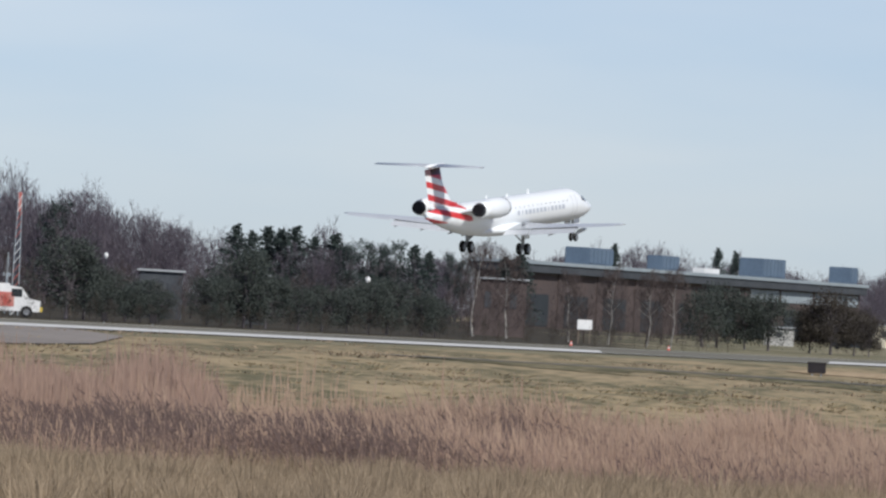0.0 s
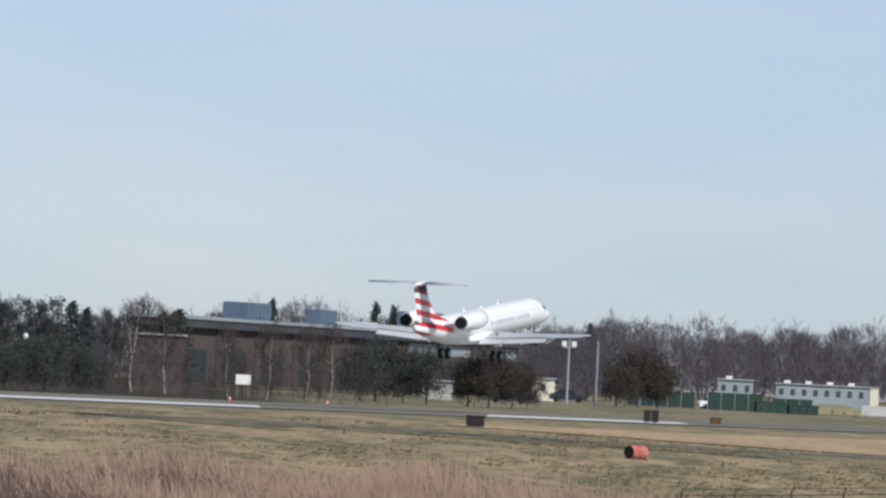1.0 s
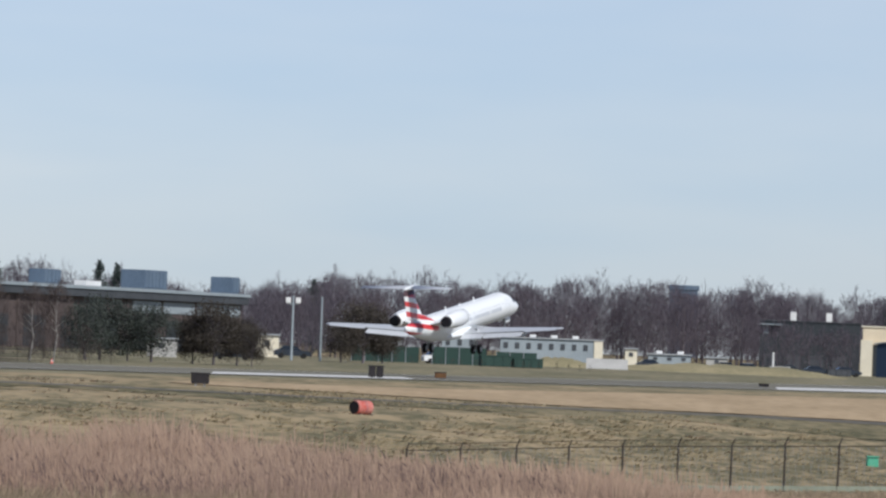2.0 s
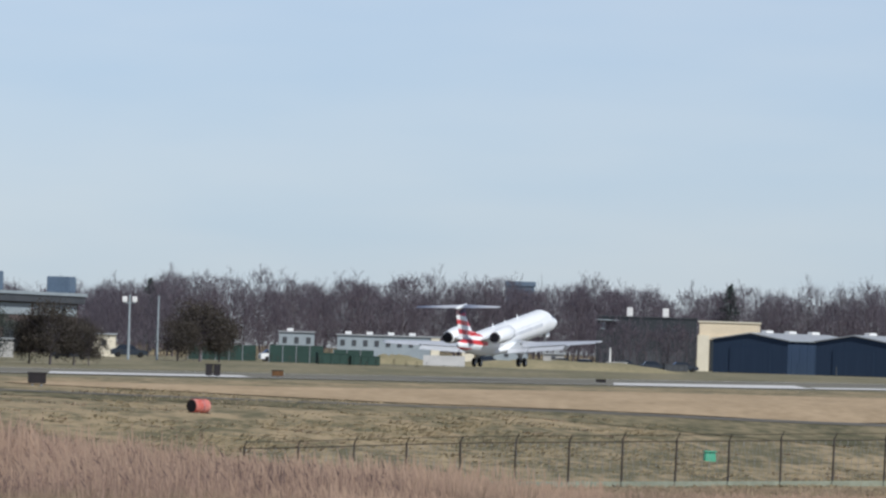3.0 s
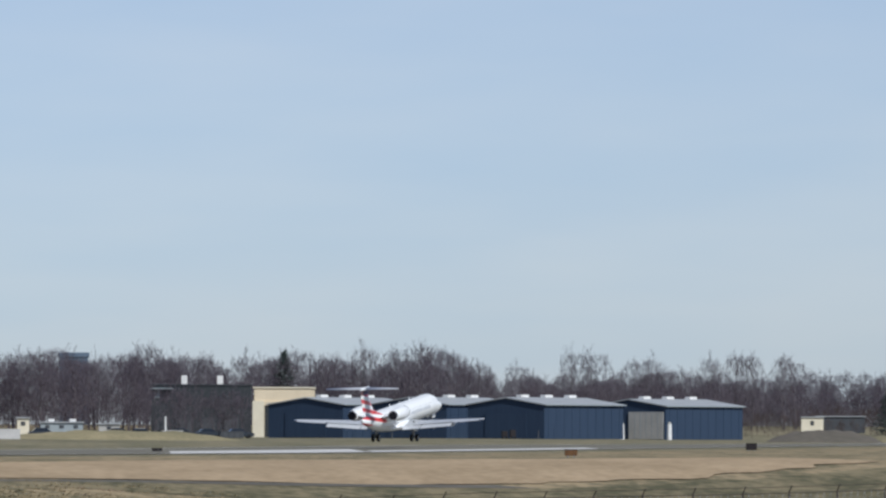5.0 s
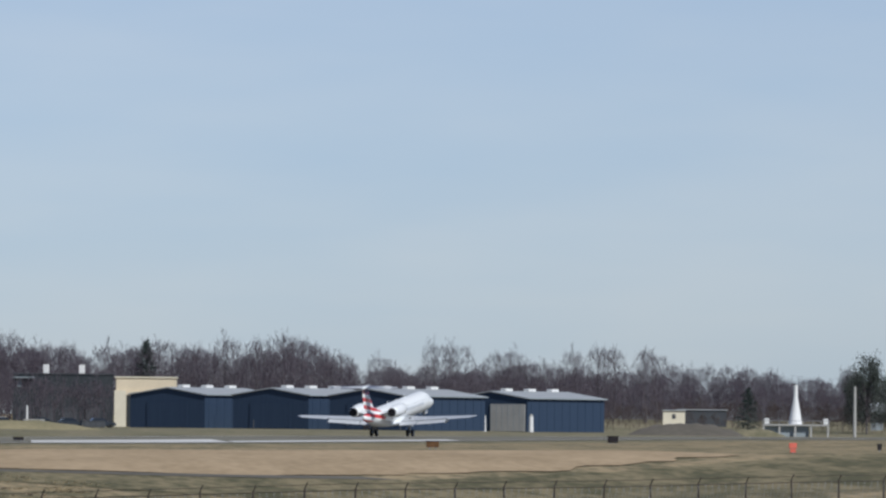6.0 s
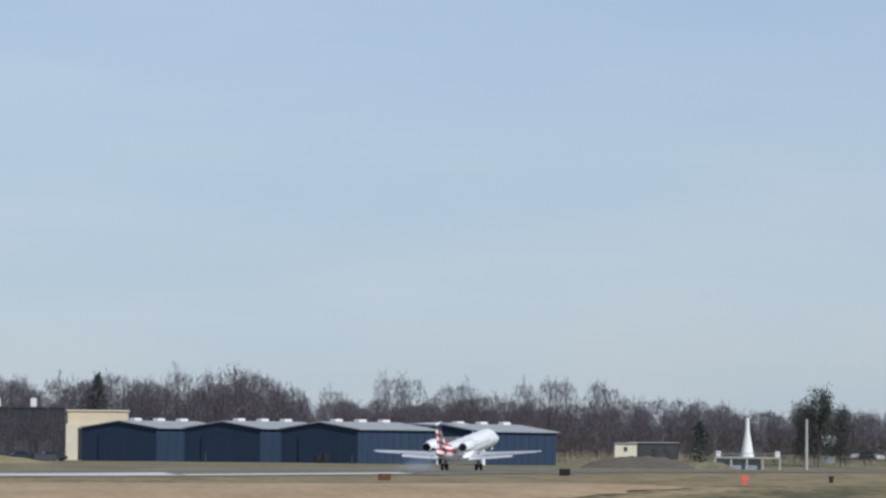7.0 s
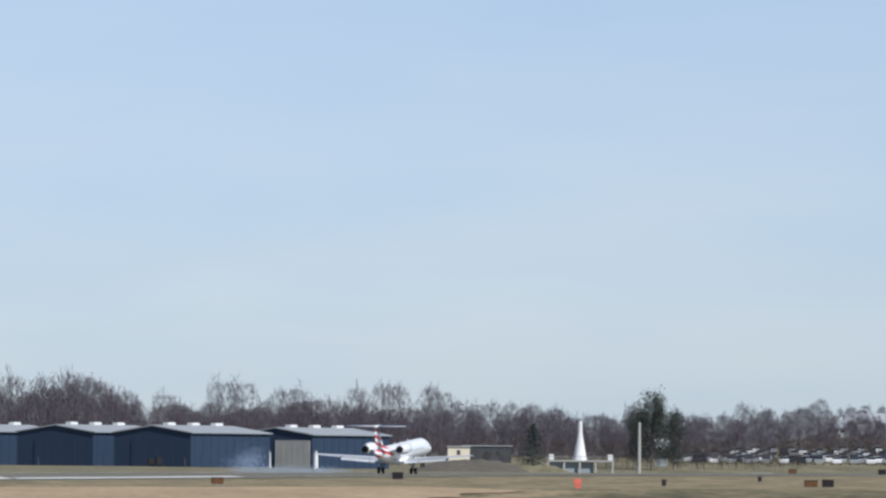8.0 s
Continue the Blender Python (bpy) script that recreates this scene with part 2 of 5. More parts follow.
def stand(bearing, dist, turn=0.0, up=0.0):
    """A pose on the ground whose -y side faces the camera, turned by so many degrees."""
    v = at(bearing, dist, up)
    return pose(v.x, v.y, v.z, 0, 0, -bearing + turn)


def mesh_of(name, verts, faces, material, smooth=False):
    me = bpy.data.meshes.new(name)
    me.from_pydata(verts, [], faces)
    me.materials.append(material)
    if smooth:
        me.polygons.foreach_set("use_smooth", [True] * len(me.polygons))
    me.update()
    return me


def part(name, bm, material, parent=None, label="", smooth=False):
    me = bpy.data.meshes.new(name)
    bm.normal_update()
    bm.to_mesh(me)
    bm.free()
    me.materials.append(material)
    if smooth:
        me.polygons.foreach_set("use_smooth", [True] * len(me.polygons))
    ob = new(name, me)
    if parent:
        ob.parent = parent
    return tagged(ob, label)


def thing(name, m, label, category, group="", kind=""):
    ob = new(name)
    ob.matrix_basis = m
    return tagged(ob, label, category, group, kind)


def box(bm, x0, x1, y0, y1, z0, z1, bevel=0.0):
    v = bmesh.ops.create_cube(bm, size=1.0)["verts"]
    for k in v:
        k.co = Vector((x0 + (k.co.x + 0.5) * (x1 - x0), y0 + (k.co.y + 0.5) * (y1 - y0), z0 + (k.co.z + 0.5) * (z1 - z0)))
    if bevel:
        bmesh.ops.bevel(bm, geom=list({e for k in v for e in k.link_edges}), offset=bevel, segments=2, affect="EDGES")
    return bm


def boxed(*a, **k):
    return box(bmesh.new(), *a, **k)


def rod(bm, a, b, r0, r1=None, sides=10, caps=True):
    a, b = Vector(a), Vector(b)
    d = b - a
    m = Matrix.Translation((a + b) / 2) @ d.to_track_quat("Z", "Y").to_matrix().to_4x4()
    bmesh.ops.create_cone(bm, cap_ends=caps, segments=sides, radius1=r0, radius2=r0 if r1 is None else r1, depth=d.length, matrix=m)
    return bm


def rodded(*a, **k):
    return rod(bmesh.new(), *a, **k)


def loft(bm, rings, closed=True, caps=True):
    """Skin over rings of points, each ring with the same count."""
    rows = [[bm.verts.new(v) for v in r] for r in rings]
    n = len(rows[0])
    for a, b in zip(rows, rows[1:]):
        for i in range(n if closed else n - 1):
            bm.faces.new((a[i], a[(i + 1) % n], b[(i + 1) % n], b[i]))
    if caps:
        bm.faces.new(rows[0][::-1])
        bm.faces.new(rows[-1])
    bmesh.ops.recalc_face_normals(bm, faces=bm.faces[:])
    return bm


# ---- ground ----
def build_ground():
    ws = [-4200, -1500, -400, -150, -60, -30, 0, 20, 35, 50, 66, 75, 84, 94, 104, 111, 118, 124, 131, 139, 147, 155, 167, 175, 180, 185, 230, 240, 246, 252, 260, 268, 276, 290, 305, 320, 340, 360, 420, 600, 1200, 2500, 4200]
    ps = [-4200, -1500, -300, -100] + list(range(-40, 720, 15)) + list(range(720, 1860, 35)) + [2000, 2400, 3000, 4200]
    verts, faces, zone = [], [], []
    for p in ps:
        for w in ws:
            x, y = p * RUN.x + w * SIDE.x, p * RUN.y + w * SIDE.y
            verts.append((x, y, ground_z(x, y)))
    nw = len(ws)
    for i in range(len(ps) - 1):
        for j in range(nw - 1):
            a = i * nw + j
            faces.append((a, a + 1, a + nw + 1, a + nw))
            wm, pm = (ws[j] + ws[j + 1]) / 2, (ps[i] + ps[i + 1]) / 2
            zone.append(2 if wm > 240 and HEADING - math.degrees(math.atan2(wm, pm)) < -4.6 else 1 if 176 <= (ws[j] + ws[j + 1]) / 2 < 420 else 0)
    me = mesh_of("ground", verts, faces, M["meadow"])
    me.materials.append(M["verge"])
    me.materials.append(M["litter"])
    me.polygons.foreach_set("material_index", zone)
    tagged(new("ground", me), "dry winter airfield grass with pale mown strip", "ground", kind="structure")


def strip(name, w0, w1, p0, p1, lift, material, label, category, step=20.0, parent=None, skew=0.0):
    verts, faces = [], []
    n = max(2, int((p1 - p0) / step) + 1)
    for i in range(n):
        p = p0 + (p1 - p0) * i / (n - 1)
        for w in (w0, w1):
            q = p + skew * (w - w0)
            x, y = q * RUN.x + w * SIDE.x, q * RUN.y + w * SIDE.y
            verts.append((x, y, ground_z(x, y) + lift))
    faces = [(2 * i, 2 * i + 1, 2 * i + 3, 2 * i + 2) for i in range(n - 1)]
    ob = new(name, mesh_of(name, verts, faces, material))
    if parent:
        ob.parent = parent
        return ob
    return tagged(ob, label, category, kind="structure")


build_ground()
runway = strip("runway", 185, 230, -100, 1450, 0.05, M["asphalt"], "long pale grey worn asphalt runway", "runway")
# glare on the asphalt, painted as pale strips with ends along the sightline
for p0, p1, w1, skew in ((-100, 497, 203, 2.6), (540, 585, 203, 2.9), (684, 752, 207, 3.6), (754, 850, 196, 3.6)):
    strip("glare_strip", 188, w1, p0, p1, 0.056, M["slab"], "", "", parent=runway, skew=skew)
strip("edge_line", 186, 186.9, -100, 1450, 0.06, M["paint"], "", "", parent=runway)
strip("edge_line", 227, 227.9, -100, 1450, 0.06, M["paint"], "", "", parent=runway)


def ribbon(name, edge_a, edge_b, lift, material, label, category, step=12, ragged=0.0):
    """A sheet laid on the ground between two lines of (p, w), the first of which may wander."""
    verts, faces, cols = [], [], 7
    pa, pb = [e[0] for e in edge_a], [e[0] for e in edge_b]
    n = int((pa[-1] - pa[0]) / step) + 2
    for i in range(n):
        k = i / (n - 1)
        qa, qb = pa[0] + (pa[-1] - pa[0]) * k, pb[0] + (pb[-1] - pb[0]) * k
        wa, wb = np.interp(qa, pa, [e[1] for e in edge_a]), np.interp(qb, pb, [e[1] for e in edge_b])
        wa += ragged * (noise.noise(Vector((qa * 0.09, 2.0, 0.0))) + 0.5 * noise.noise(Vector((qa * 0.31, 5.0, 0.0))))
        for j in range(cols):
            u = j / (cols - 1)
            q = (qa * (1 - u) + qb * u) * RUN + float(wa * (1 - u) + wb * u) * SIDE
            verts.append((q.x, q.y, ground_z(q.x, q.y) + lift))
    for i in range(n - 1):
        for j in range(cols - 1):
            a = i * cols + j
            faces.append((a, a + 1, a + cols + 1, a + cols))
    return tagged(new(name, mesh_of(name, verts, faces, material)), label, category, kind="structure")


LINE = [(392, 160), (412, 155), (450, 139), (480, 127), (506, 117), (545, 111), (640, 106)]
WIDE = (7, 8, 13, 22, 30, 34, 34)
ribbon("mown_strip", [(448, 156), (462, 140), (480, 129), (506, 119), (545, 113), (600, 112)], [(452, 160), (468, 164), (490, 157), (553, 153), (588, 139), (625, 126)],
       0.05, M["straw"], "pale tan strip of mown straw", "grass", 4, 2.0)
ribbon("track", [(p, w - 1.3) for p, w in LINE[:5]], [(p, w + 1.6) for p, w in LINE[:5]], 0.05, M["track"], "narrow grey perimeter track across the grass", "track")
ribbon("green_verge", [(p, w - k) for (p, w), k in zip(LINE, WIDE)], [(p, w - 1.3) for p, w in LINE], 0.03, M["damp"], "dull green grass beside the track", "grass", 3, 9.0)
ribbon("taxiway", [(150, 148), (300, 149), (345, 155), (385, 171)], [(150, 184), (300, 184), (405, 184)], 0.06, M["tarmac"], "grey tarmac taxiway joining the runway", "taxiway")
ribbon("taxi_line", [(250, 158), (345, 162), (388, 179)], [(250, 158.25), (345, 162.25), (388.5, 179.25)], 0.16, M["yellow"], "faded yellow taxi guide line", "marking")


# ---- the aircraft: x forward, y to its left, z up, origin on the ground between the main wheels ----
def fuselage_ring(x, n=28):
    """Section of the fuselage at x: centre height and radii."""
    nose, tail = 16.5, -12.2
    top, low, half = 3.75, 1.47, 1.14
    if x > 12.4:
        k = (x - 12.4) / (nose - 12.4)
        s = math.sqrt(max(0.0, 1 - k ** 2.3))
        half *= s ** 0.92
        zt = float(np.interp(x, (12.4, 12.9, 13.4, 14.3, 15.2, 16.0, 16.35, 16.5), (top, 3.73, 3.6, 3.2, 2.93, 2.62, 2.45, 2.3)))
        zb = 2.3 - (2.3 - low) * max(0.0, 1 - k ** 2.8)
    elif x < -4.5:
        k = (x + 4.5) / (tail + 4.5)
        half *= 1 - 0.86 * k ** 1.7
        zt, zb = top - 0.28 * k ** 2, low + (3.0 - low) * k ** 1.35
    else:
        zt, zb = top, low
    c, r = (zt + zb) / 2, (zt - zb) / 2
    return [(x, half * math.cos(a), c + r * math.sin(a)) for a in (2 * math.pi * i / n for i in range(n))]


def airfoil(n=9, thick=0.11):
    up = [((1 - math.cos(math.pi * i / n)) / 2) for i in range(n + 1)]
    f = lambda c: 5 * thick * (0.2969 * math.sqrt(c) - 0.126 * c - 0.3516 * c * c + 0.2843 * c ** 3 - 0.1036 * c ** 4)
    return [(c, f(c)) for c in up] + [(c, -f(c) * 0.8) for c in reversed(up[1:-1])]


def surface(stations, thick=0.11, upright=False):
    """A wing through stations (x of the leading edge, y, z, chord)."""
    rings = []
    for x, y, z, c in stations:
        rings.append([(x - u * c, y + (v * c if upright else 0), z + (0 if upright else v * c)) for u, v in airfoil(thick=thick)])
    return loft(bmesh.new(), rings)


def wheel(parent, x, y, z, r, wide):
    bm = bmesh.new()
    prof = [(-0.5, 0.62), (-0.5, 0.86), (-0.34, 0.98), (0, 1.0), (0.34, 0.98), (0.5, 0.86), (0.5, 0.62)]
    loft(bm, [[(x + r * q * math.cos(a), y + wide * s, z + r * q * math.sin(a)) for a in (2 * math.pi * i / 20 for i in range(20))] for s, q in prof])
    ob = part("tyre", bm, M["rubber"], parent, smooth=True)
    part("rim", rodded((x, y - wide * 0.53, z), (x, y + wide * 0.53, z), r * 0.55, sides=16), M["steel"], ob)


def build_jet():
    a = thing("passenger_jet", Matrix.Identity(4), "white twin-engine regional jet with red-banded tail, wheels down", "airplane")
    xs = [16.5 - 0.02, 16.35, 16.1, 15.7, 15.2, 14.6, 14.0, 13.4, 12.8, 12.4, 11.6, 9, 5, 1, -3, -4.5, -5.5, -6.5, -7.5, -8.5, -9.5, -10.5, -11.4, -12.2]
    body = part("fuselage", loft(bmesh.new(), [fuselage_ring(x) for x in xs]), M["livery"], a, "white fuselage with red bands at the tail", smooth=True)
    # belly fairing
    rings = []
    for k in range(11):
        u = k / 10
        s = math.sin(math.pi * min(1, max(0, u))) ** 0.55 if 0 < u < 1 else 0.05
        rings.append([(5.4 - 10.4 * u, 1.34 * s * math.cos(t), 1.72 + 0.52 * s * math.sin(t)) for t in (2 * math.pi * i / 20 for i in range(20))])
    part("belly_fairing", loft(bmesh.new(), rings), M["white"], a, smooth=True)
    # wings, flaps, ailerons, fairings
    for s in (1, -1):
        st = [(4.3, s * 0.9, 1.70, 5.2), (2.0, s * 3.0, 1.88, 3.35), (-1.35, s * 9.7, 2.44, 1.15), (-1.75, s * 10.02, 2.47, 0.75)]
        w = part("wing", surface(st, 0.115), M["wing"], a, "pale grey swept wing", smooth=True)
        for (y0, y1, x0, x1, z0, z1) in ((1.25, 3.1, -1.05, -1.3, 1.62, 1.76), (3.2, 6.6, -1.32, -1.78, 1.75, 2.06)):
            bm = bmesh.new()
            loft(bm, [[(x + dx, s * y, z + dz) for dx, dz in ((0.25, 0.06), (0.05, 0.10), (-0.75, -0.20), (-0.78, -0.24), (0.05, -0.04))] for x, y, z in ((x0, y0, z0), (x1, y1, z1))])
            part("flap", bm, M["wing"], w, "lowered landing flap")
        for y, z in ((2.6, 1.68), (4.6, 1.86), (6.5, 2.02)):
            bm = bmesh.new()
            loft(bm, [[(x, s * y + q * 0.10 * math.cos(t), z - 0.1 - dz + q * 0.14 * math.sin(t)) for t in (2 * math.pi * i / 8 for i in range(8))]
                      for x, q, dz in ((0.2, 0.15, 0), (-0.5, 1, 0.02), (-1.3, 1, 0.1), (-2.1, 0.1, 0.25))])
            part("flap_fairing", bm, M["wing"], w, smooth=True)
        bm = bmesh.new()
        loft(bm, [[(x, s * y, z) for x, z in ((-2.0 - o, zz + 0.04), (-2.42 - o, zz - 0.02), (-2.0 - o, zz - 0.03))] for y, o, zz in ((6.8, 0, 2.17), (9.6, 0.52, 2.42))])
        part("aileron", bm, M["wing"], w)
        # engines on the rear fuselage
        rings = [[(x, s * 2.15 + r * math.cos(t), 3.45 + r * math.sin(t)) for t in (2 * math.pi * i / 24 for i in range(24))]
                 for x, r in ((-4.15, 0.46), (-4.0, 0.54), (-4.2, 0.62), (-5.0, 0.70), (-6.4, 0.69), (-7.6, 0.58), (-8.2, 0.50), (-8.2, 0.46), (-7.7, 0.45))]
        e = part("engine", loft(bmesh.new(), rings, caps=False), M["white"], a, "white rear-mounted engine nacelle", smooth=True)
        part("fan", rodded((-4.45, s * 2.15, 3.45), (-4.55, s * 2.15, 3.45), 0.50, sides=20), M["dark"], e)
        part("exhaust", rodded((-7.7, s * 2.15, 3.45), (-8.55, s * 2.15, 3.45), 0.47, 0.40, sides=20), M["dark"], e, "dark exhaust nozzle")
        part("lip", loft(bmesh.new(), [[(x, s * 2.15 + r * math.cos(t), 3.45 + r * math.sin(t)) for t in (2 * math.pi * i / 24 for i in range(24))]
                                      for x, r in ((-4.2, 0.64), (-3.98, 0.57), (-3.97, 0.54), (-4.1, 0.47))], caps=False), M["steel"], e, "bare metal intake lip", smooth=True)
        part("pylon", surface([(-4.9, s * 0.7, 3.2, 3.4), (-5.1, s * 1.65, 3.42, 2.8)], 0.10), M["white"], a, smooth=True)
        part("tailplane", surface([(-9.55, 0.0, 6.42, 2.25), (-11.35, s * 3.72, 6.50, 1.05)], 0.10), M["silver"], a, "grey tailplane half on top of the fin", smooth=True)
    fin = [(-5.0, 0, 3.5, 5.5), (-8.0, 0, 4.0, 3.2), (-9.55, 0, 5.3, 2.3), (-10.05, 0, 6.35, 1.9)]
    f = part("fin", surface(fin, 0.09, True), M["livery"], a, "red and white banded tail fin", smooth=True)
    bm = bmesh.new()
    loft(bm, [[(x, 0.17 * k * math.cos(t), 6.43 + 0.17 * k * math.sin(t)) for t in (2 * math.pi * i / 10 for i in range(10))] for x, k in ((-9.1, 0.1), (-9.5, 0.9), (-11.6, 1.0), (-12.6, 0.15))])
    part("tail_bullet", bm, M["white"], f, smooth=True)
    bm = bmesh.new()
    loft(bm, [[(x, y, z) for x, y in ((x0, 0.08), (x0 - 0.75, 0.0), (x0, -0.08))] for x0, z in ((-11.05, 3.95), (-11.9, 6.25))])
    part("rudder", bm, M["livery"], f)
    # landing gear
    for s in (1, -1):
        g = part("main_gear", rodded((-0.05, s * 2.0, 0.36), (0.0, s * 2.05, 2.15), 0.11, 0.14), M["steel"], a, "extended main landing gear leg")
        part("drag_brace", rodded((0.0, s * 2.0, 0.75), (0.9, s * 1.75, 1.9), 0.06), M["steel"], g)
        part("side_brace", rodded((0.0, s * 2.0, 0.8), (0.0, s * 1.1, 1.65), 0.055), M["steel"], g)
        part("gear_door", boxed(-0.32, 0.32, s * 2.32 - 0.025, s * 2.32 + 0.025, 1.1, 1.98, bevel=0.01), M["white"], g)
        for k in (-0.28, 0.28):
            wheel(g, -0.05, s * 2.05 + k, 0.40, 0.40, 0.26)
    g = part("nose_gear", rodded((14.35, 0, 0.30), (14.15, 0, 1.75), 0.075, 0.1), M["steel"], a, "extended nose wheel leg")
    part("drag_brace", rodded((14.3, 0, 0.6), (14.9, 0, 1.7), 0.04), M["steel"], g)
    for k in (-0.32, 0.32):
        part("gear_door", boxed(13.5, 14.6, k - 0.015, k + 0.015, 1.15, 1.65, bevel=0.006), M["white"], g)
    for k in (-0.17, 0.17):
        wheel(g, 14.35, k, 0.30, 0.30, 0.17)
    # cabin windows, doors, flight-deck panes, grey lettering blocks
    def on_skin(x, zed, s, out=0.012):
        r = fuselage_ring(x, 160)
        y = max(v[1] for v in r if abs(v[2] - zed) < 0.06)
        return Vector((x, s * (y + out), zed))

    def plate(x0, x1, z0, z1, s, out, material, name, cut=0.0):
        bm = bmesh.new()
        xm, zm = (x0 + x1) / 2, (z0 + z1) / 2
        nz = 4
        rows = []
        for i in range(nz + 1):
            z = z0 + (z1 - z0) * i / nz
            c = cut if i in (0, nz) else 0.0
            rows.append([bm.verts.new(on_skin(x, z, s, out)) for x in (x0 + c, x1 - c)])
        for q, r in zip(rows, rows[1:]):
            bm.faces.new((q[0], q[1], r[1], r[0]))
        bmesh.ops.recalc_face_normals(bm, faces=bm.faces[:])
        return part(name, bm, material, body)

    for s in (1, -1):
        for i in range(17):
            x = 10.4 - i * 0.79
            plate(x - 0.04, x + 0.04, 3.02, 3.13, s, 0.012, M["glass"], "cabin_window", 0.03)
        for i, wd in enumerate((0.5, 0.42, 0.38, 0.45, 0.2, 0.5, 0.42, 0.45, 0.4, 0.5, 0.42, 0.2, 0.45)):
            x = 9.5 - i * 0.68
            plate(x - wd / 2, x + wd / 2, 2.56, 2.86, s, 0.012, M["bar"], "lettering_bar")
        plate(11.3, 11.36, 1.9, 3.4, s, 0.010, M["silver"], "door_seam")
        plate(12.05, 12.11, 1.9, 3.4, s, 0.010, M["silver"], "door_seam")
        for x0, x1, z0, z1 in ((13.25, 13.75, 2.92, 3.22), (13.8, 14.2, 2.84, 3.04)):
            plate(x0, x1, z0, z1, s, 0.012, M["glass"], "cockpit_pane", 0.04)
    for x, h in ((6.0, 0.35), (-1.5, 0.3), (2.2, 0.22)):
        part("aerial", surface([(x, 0, 3.72, 0.4), (x - 0.15, 0, 3.72 + h, 0.22)], 0.1, True), M["white"], a)
    return a


jet = build_jet()


# ---- trees ----
def sticks(segs, sides):
    """Tapered prisms along segments (a, b, ra, rb) as arrays; sides 1 gives one thin leaf-shaped blade each."""
    a, b, ra, rb = (np.array([s[i] for s in segs], float) for i in range(4))
    d = b - a
    d /= np.linalg.norm(d, axis=1)[:, None] + 1e-9
    ref = np.where(np.abs(d[:, 2:3]) > 0.9, [[1.0, 0, 0]], [[0, 0, 1.0]])
    u = np.cross(d, ref)
    u /= np.linalg.norm(u, axis=1)[:, None] + 1e-9
    v = np.cross(d, u)
    n = len(segs)
    if sides == 1:
        ang = (np.arange(n) * 2.4)[:, None]
        k = u * np.cos(ang) + v * np.sin(ang)
        verts = np.stack([a - k * ra[:, None], a + k * ra[:, None], b], 1).reshape(-1, 3)
        return verts, np.arange(3 * n).reshape(-1, 3)
    rings = []
    for c, r in ((a, ra), (b, rb)):
        for i in range(sides):
            t = 2 * math.pi * i / sides
            rings.append(c + (u * math.cos(t) + v * math.sin(t)) * r[:, None])
    verts = np.stack(rings, 1).reshape(-1, 3)
    base = (np.arange(n) * 2 * sides)[:, None]
    f = []
    for i in range(sides):
        j = (i + 1) % sides
        f += [np.concatenate([base + i, base + j, base + sides + j], 1), np.concatenate([base + i, base + sides + j, base + sides + i], 1)]
    return verts, np.concatenate(f)


def tri_mesh(name, verts, tris, material):
    me = bpy.data.meshes.new(name)
    verts, tris = np.asarray(verts, np.float32), np.asarray(tris, np.int32)
    me.vertices.add(len(verts))
    me.vertices.foreach_set("co", verts.ravel())
    me.loops.add(tris.size)
    me.loops.foreach_set("vertex_index", tris.ravel())
    me.polygons.add(len(tris))
    me.polygons.foreach_set("loop_start", np.arange(0, tris.size, 3, dtype=np.int32))
    me.materials.append(material)
    me.update(calc_edges=True)
    return me


def join(pieces):
    vs, fs, n = [], [], 0
    for v, f in pieces:
        vs.append(v)
        fs.append(f + n)
        n += len(v)
    return np.concatenate(vs), np.concatenate(fs)


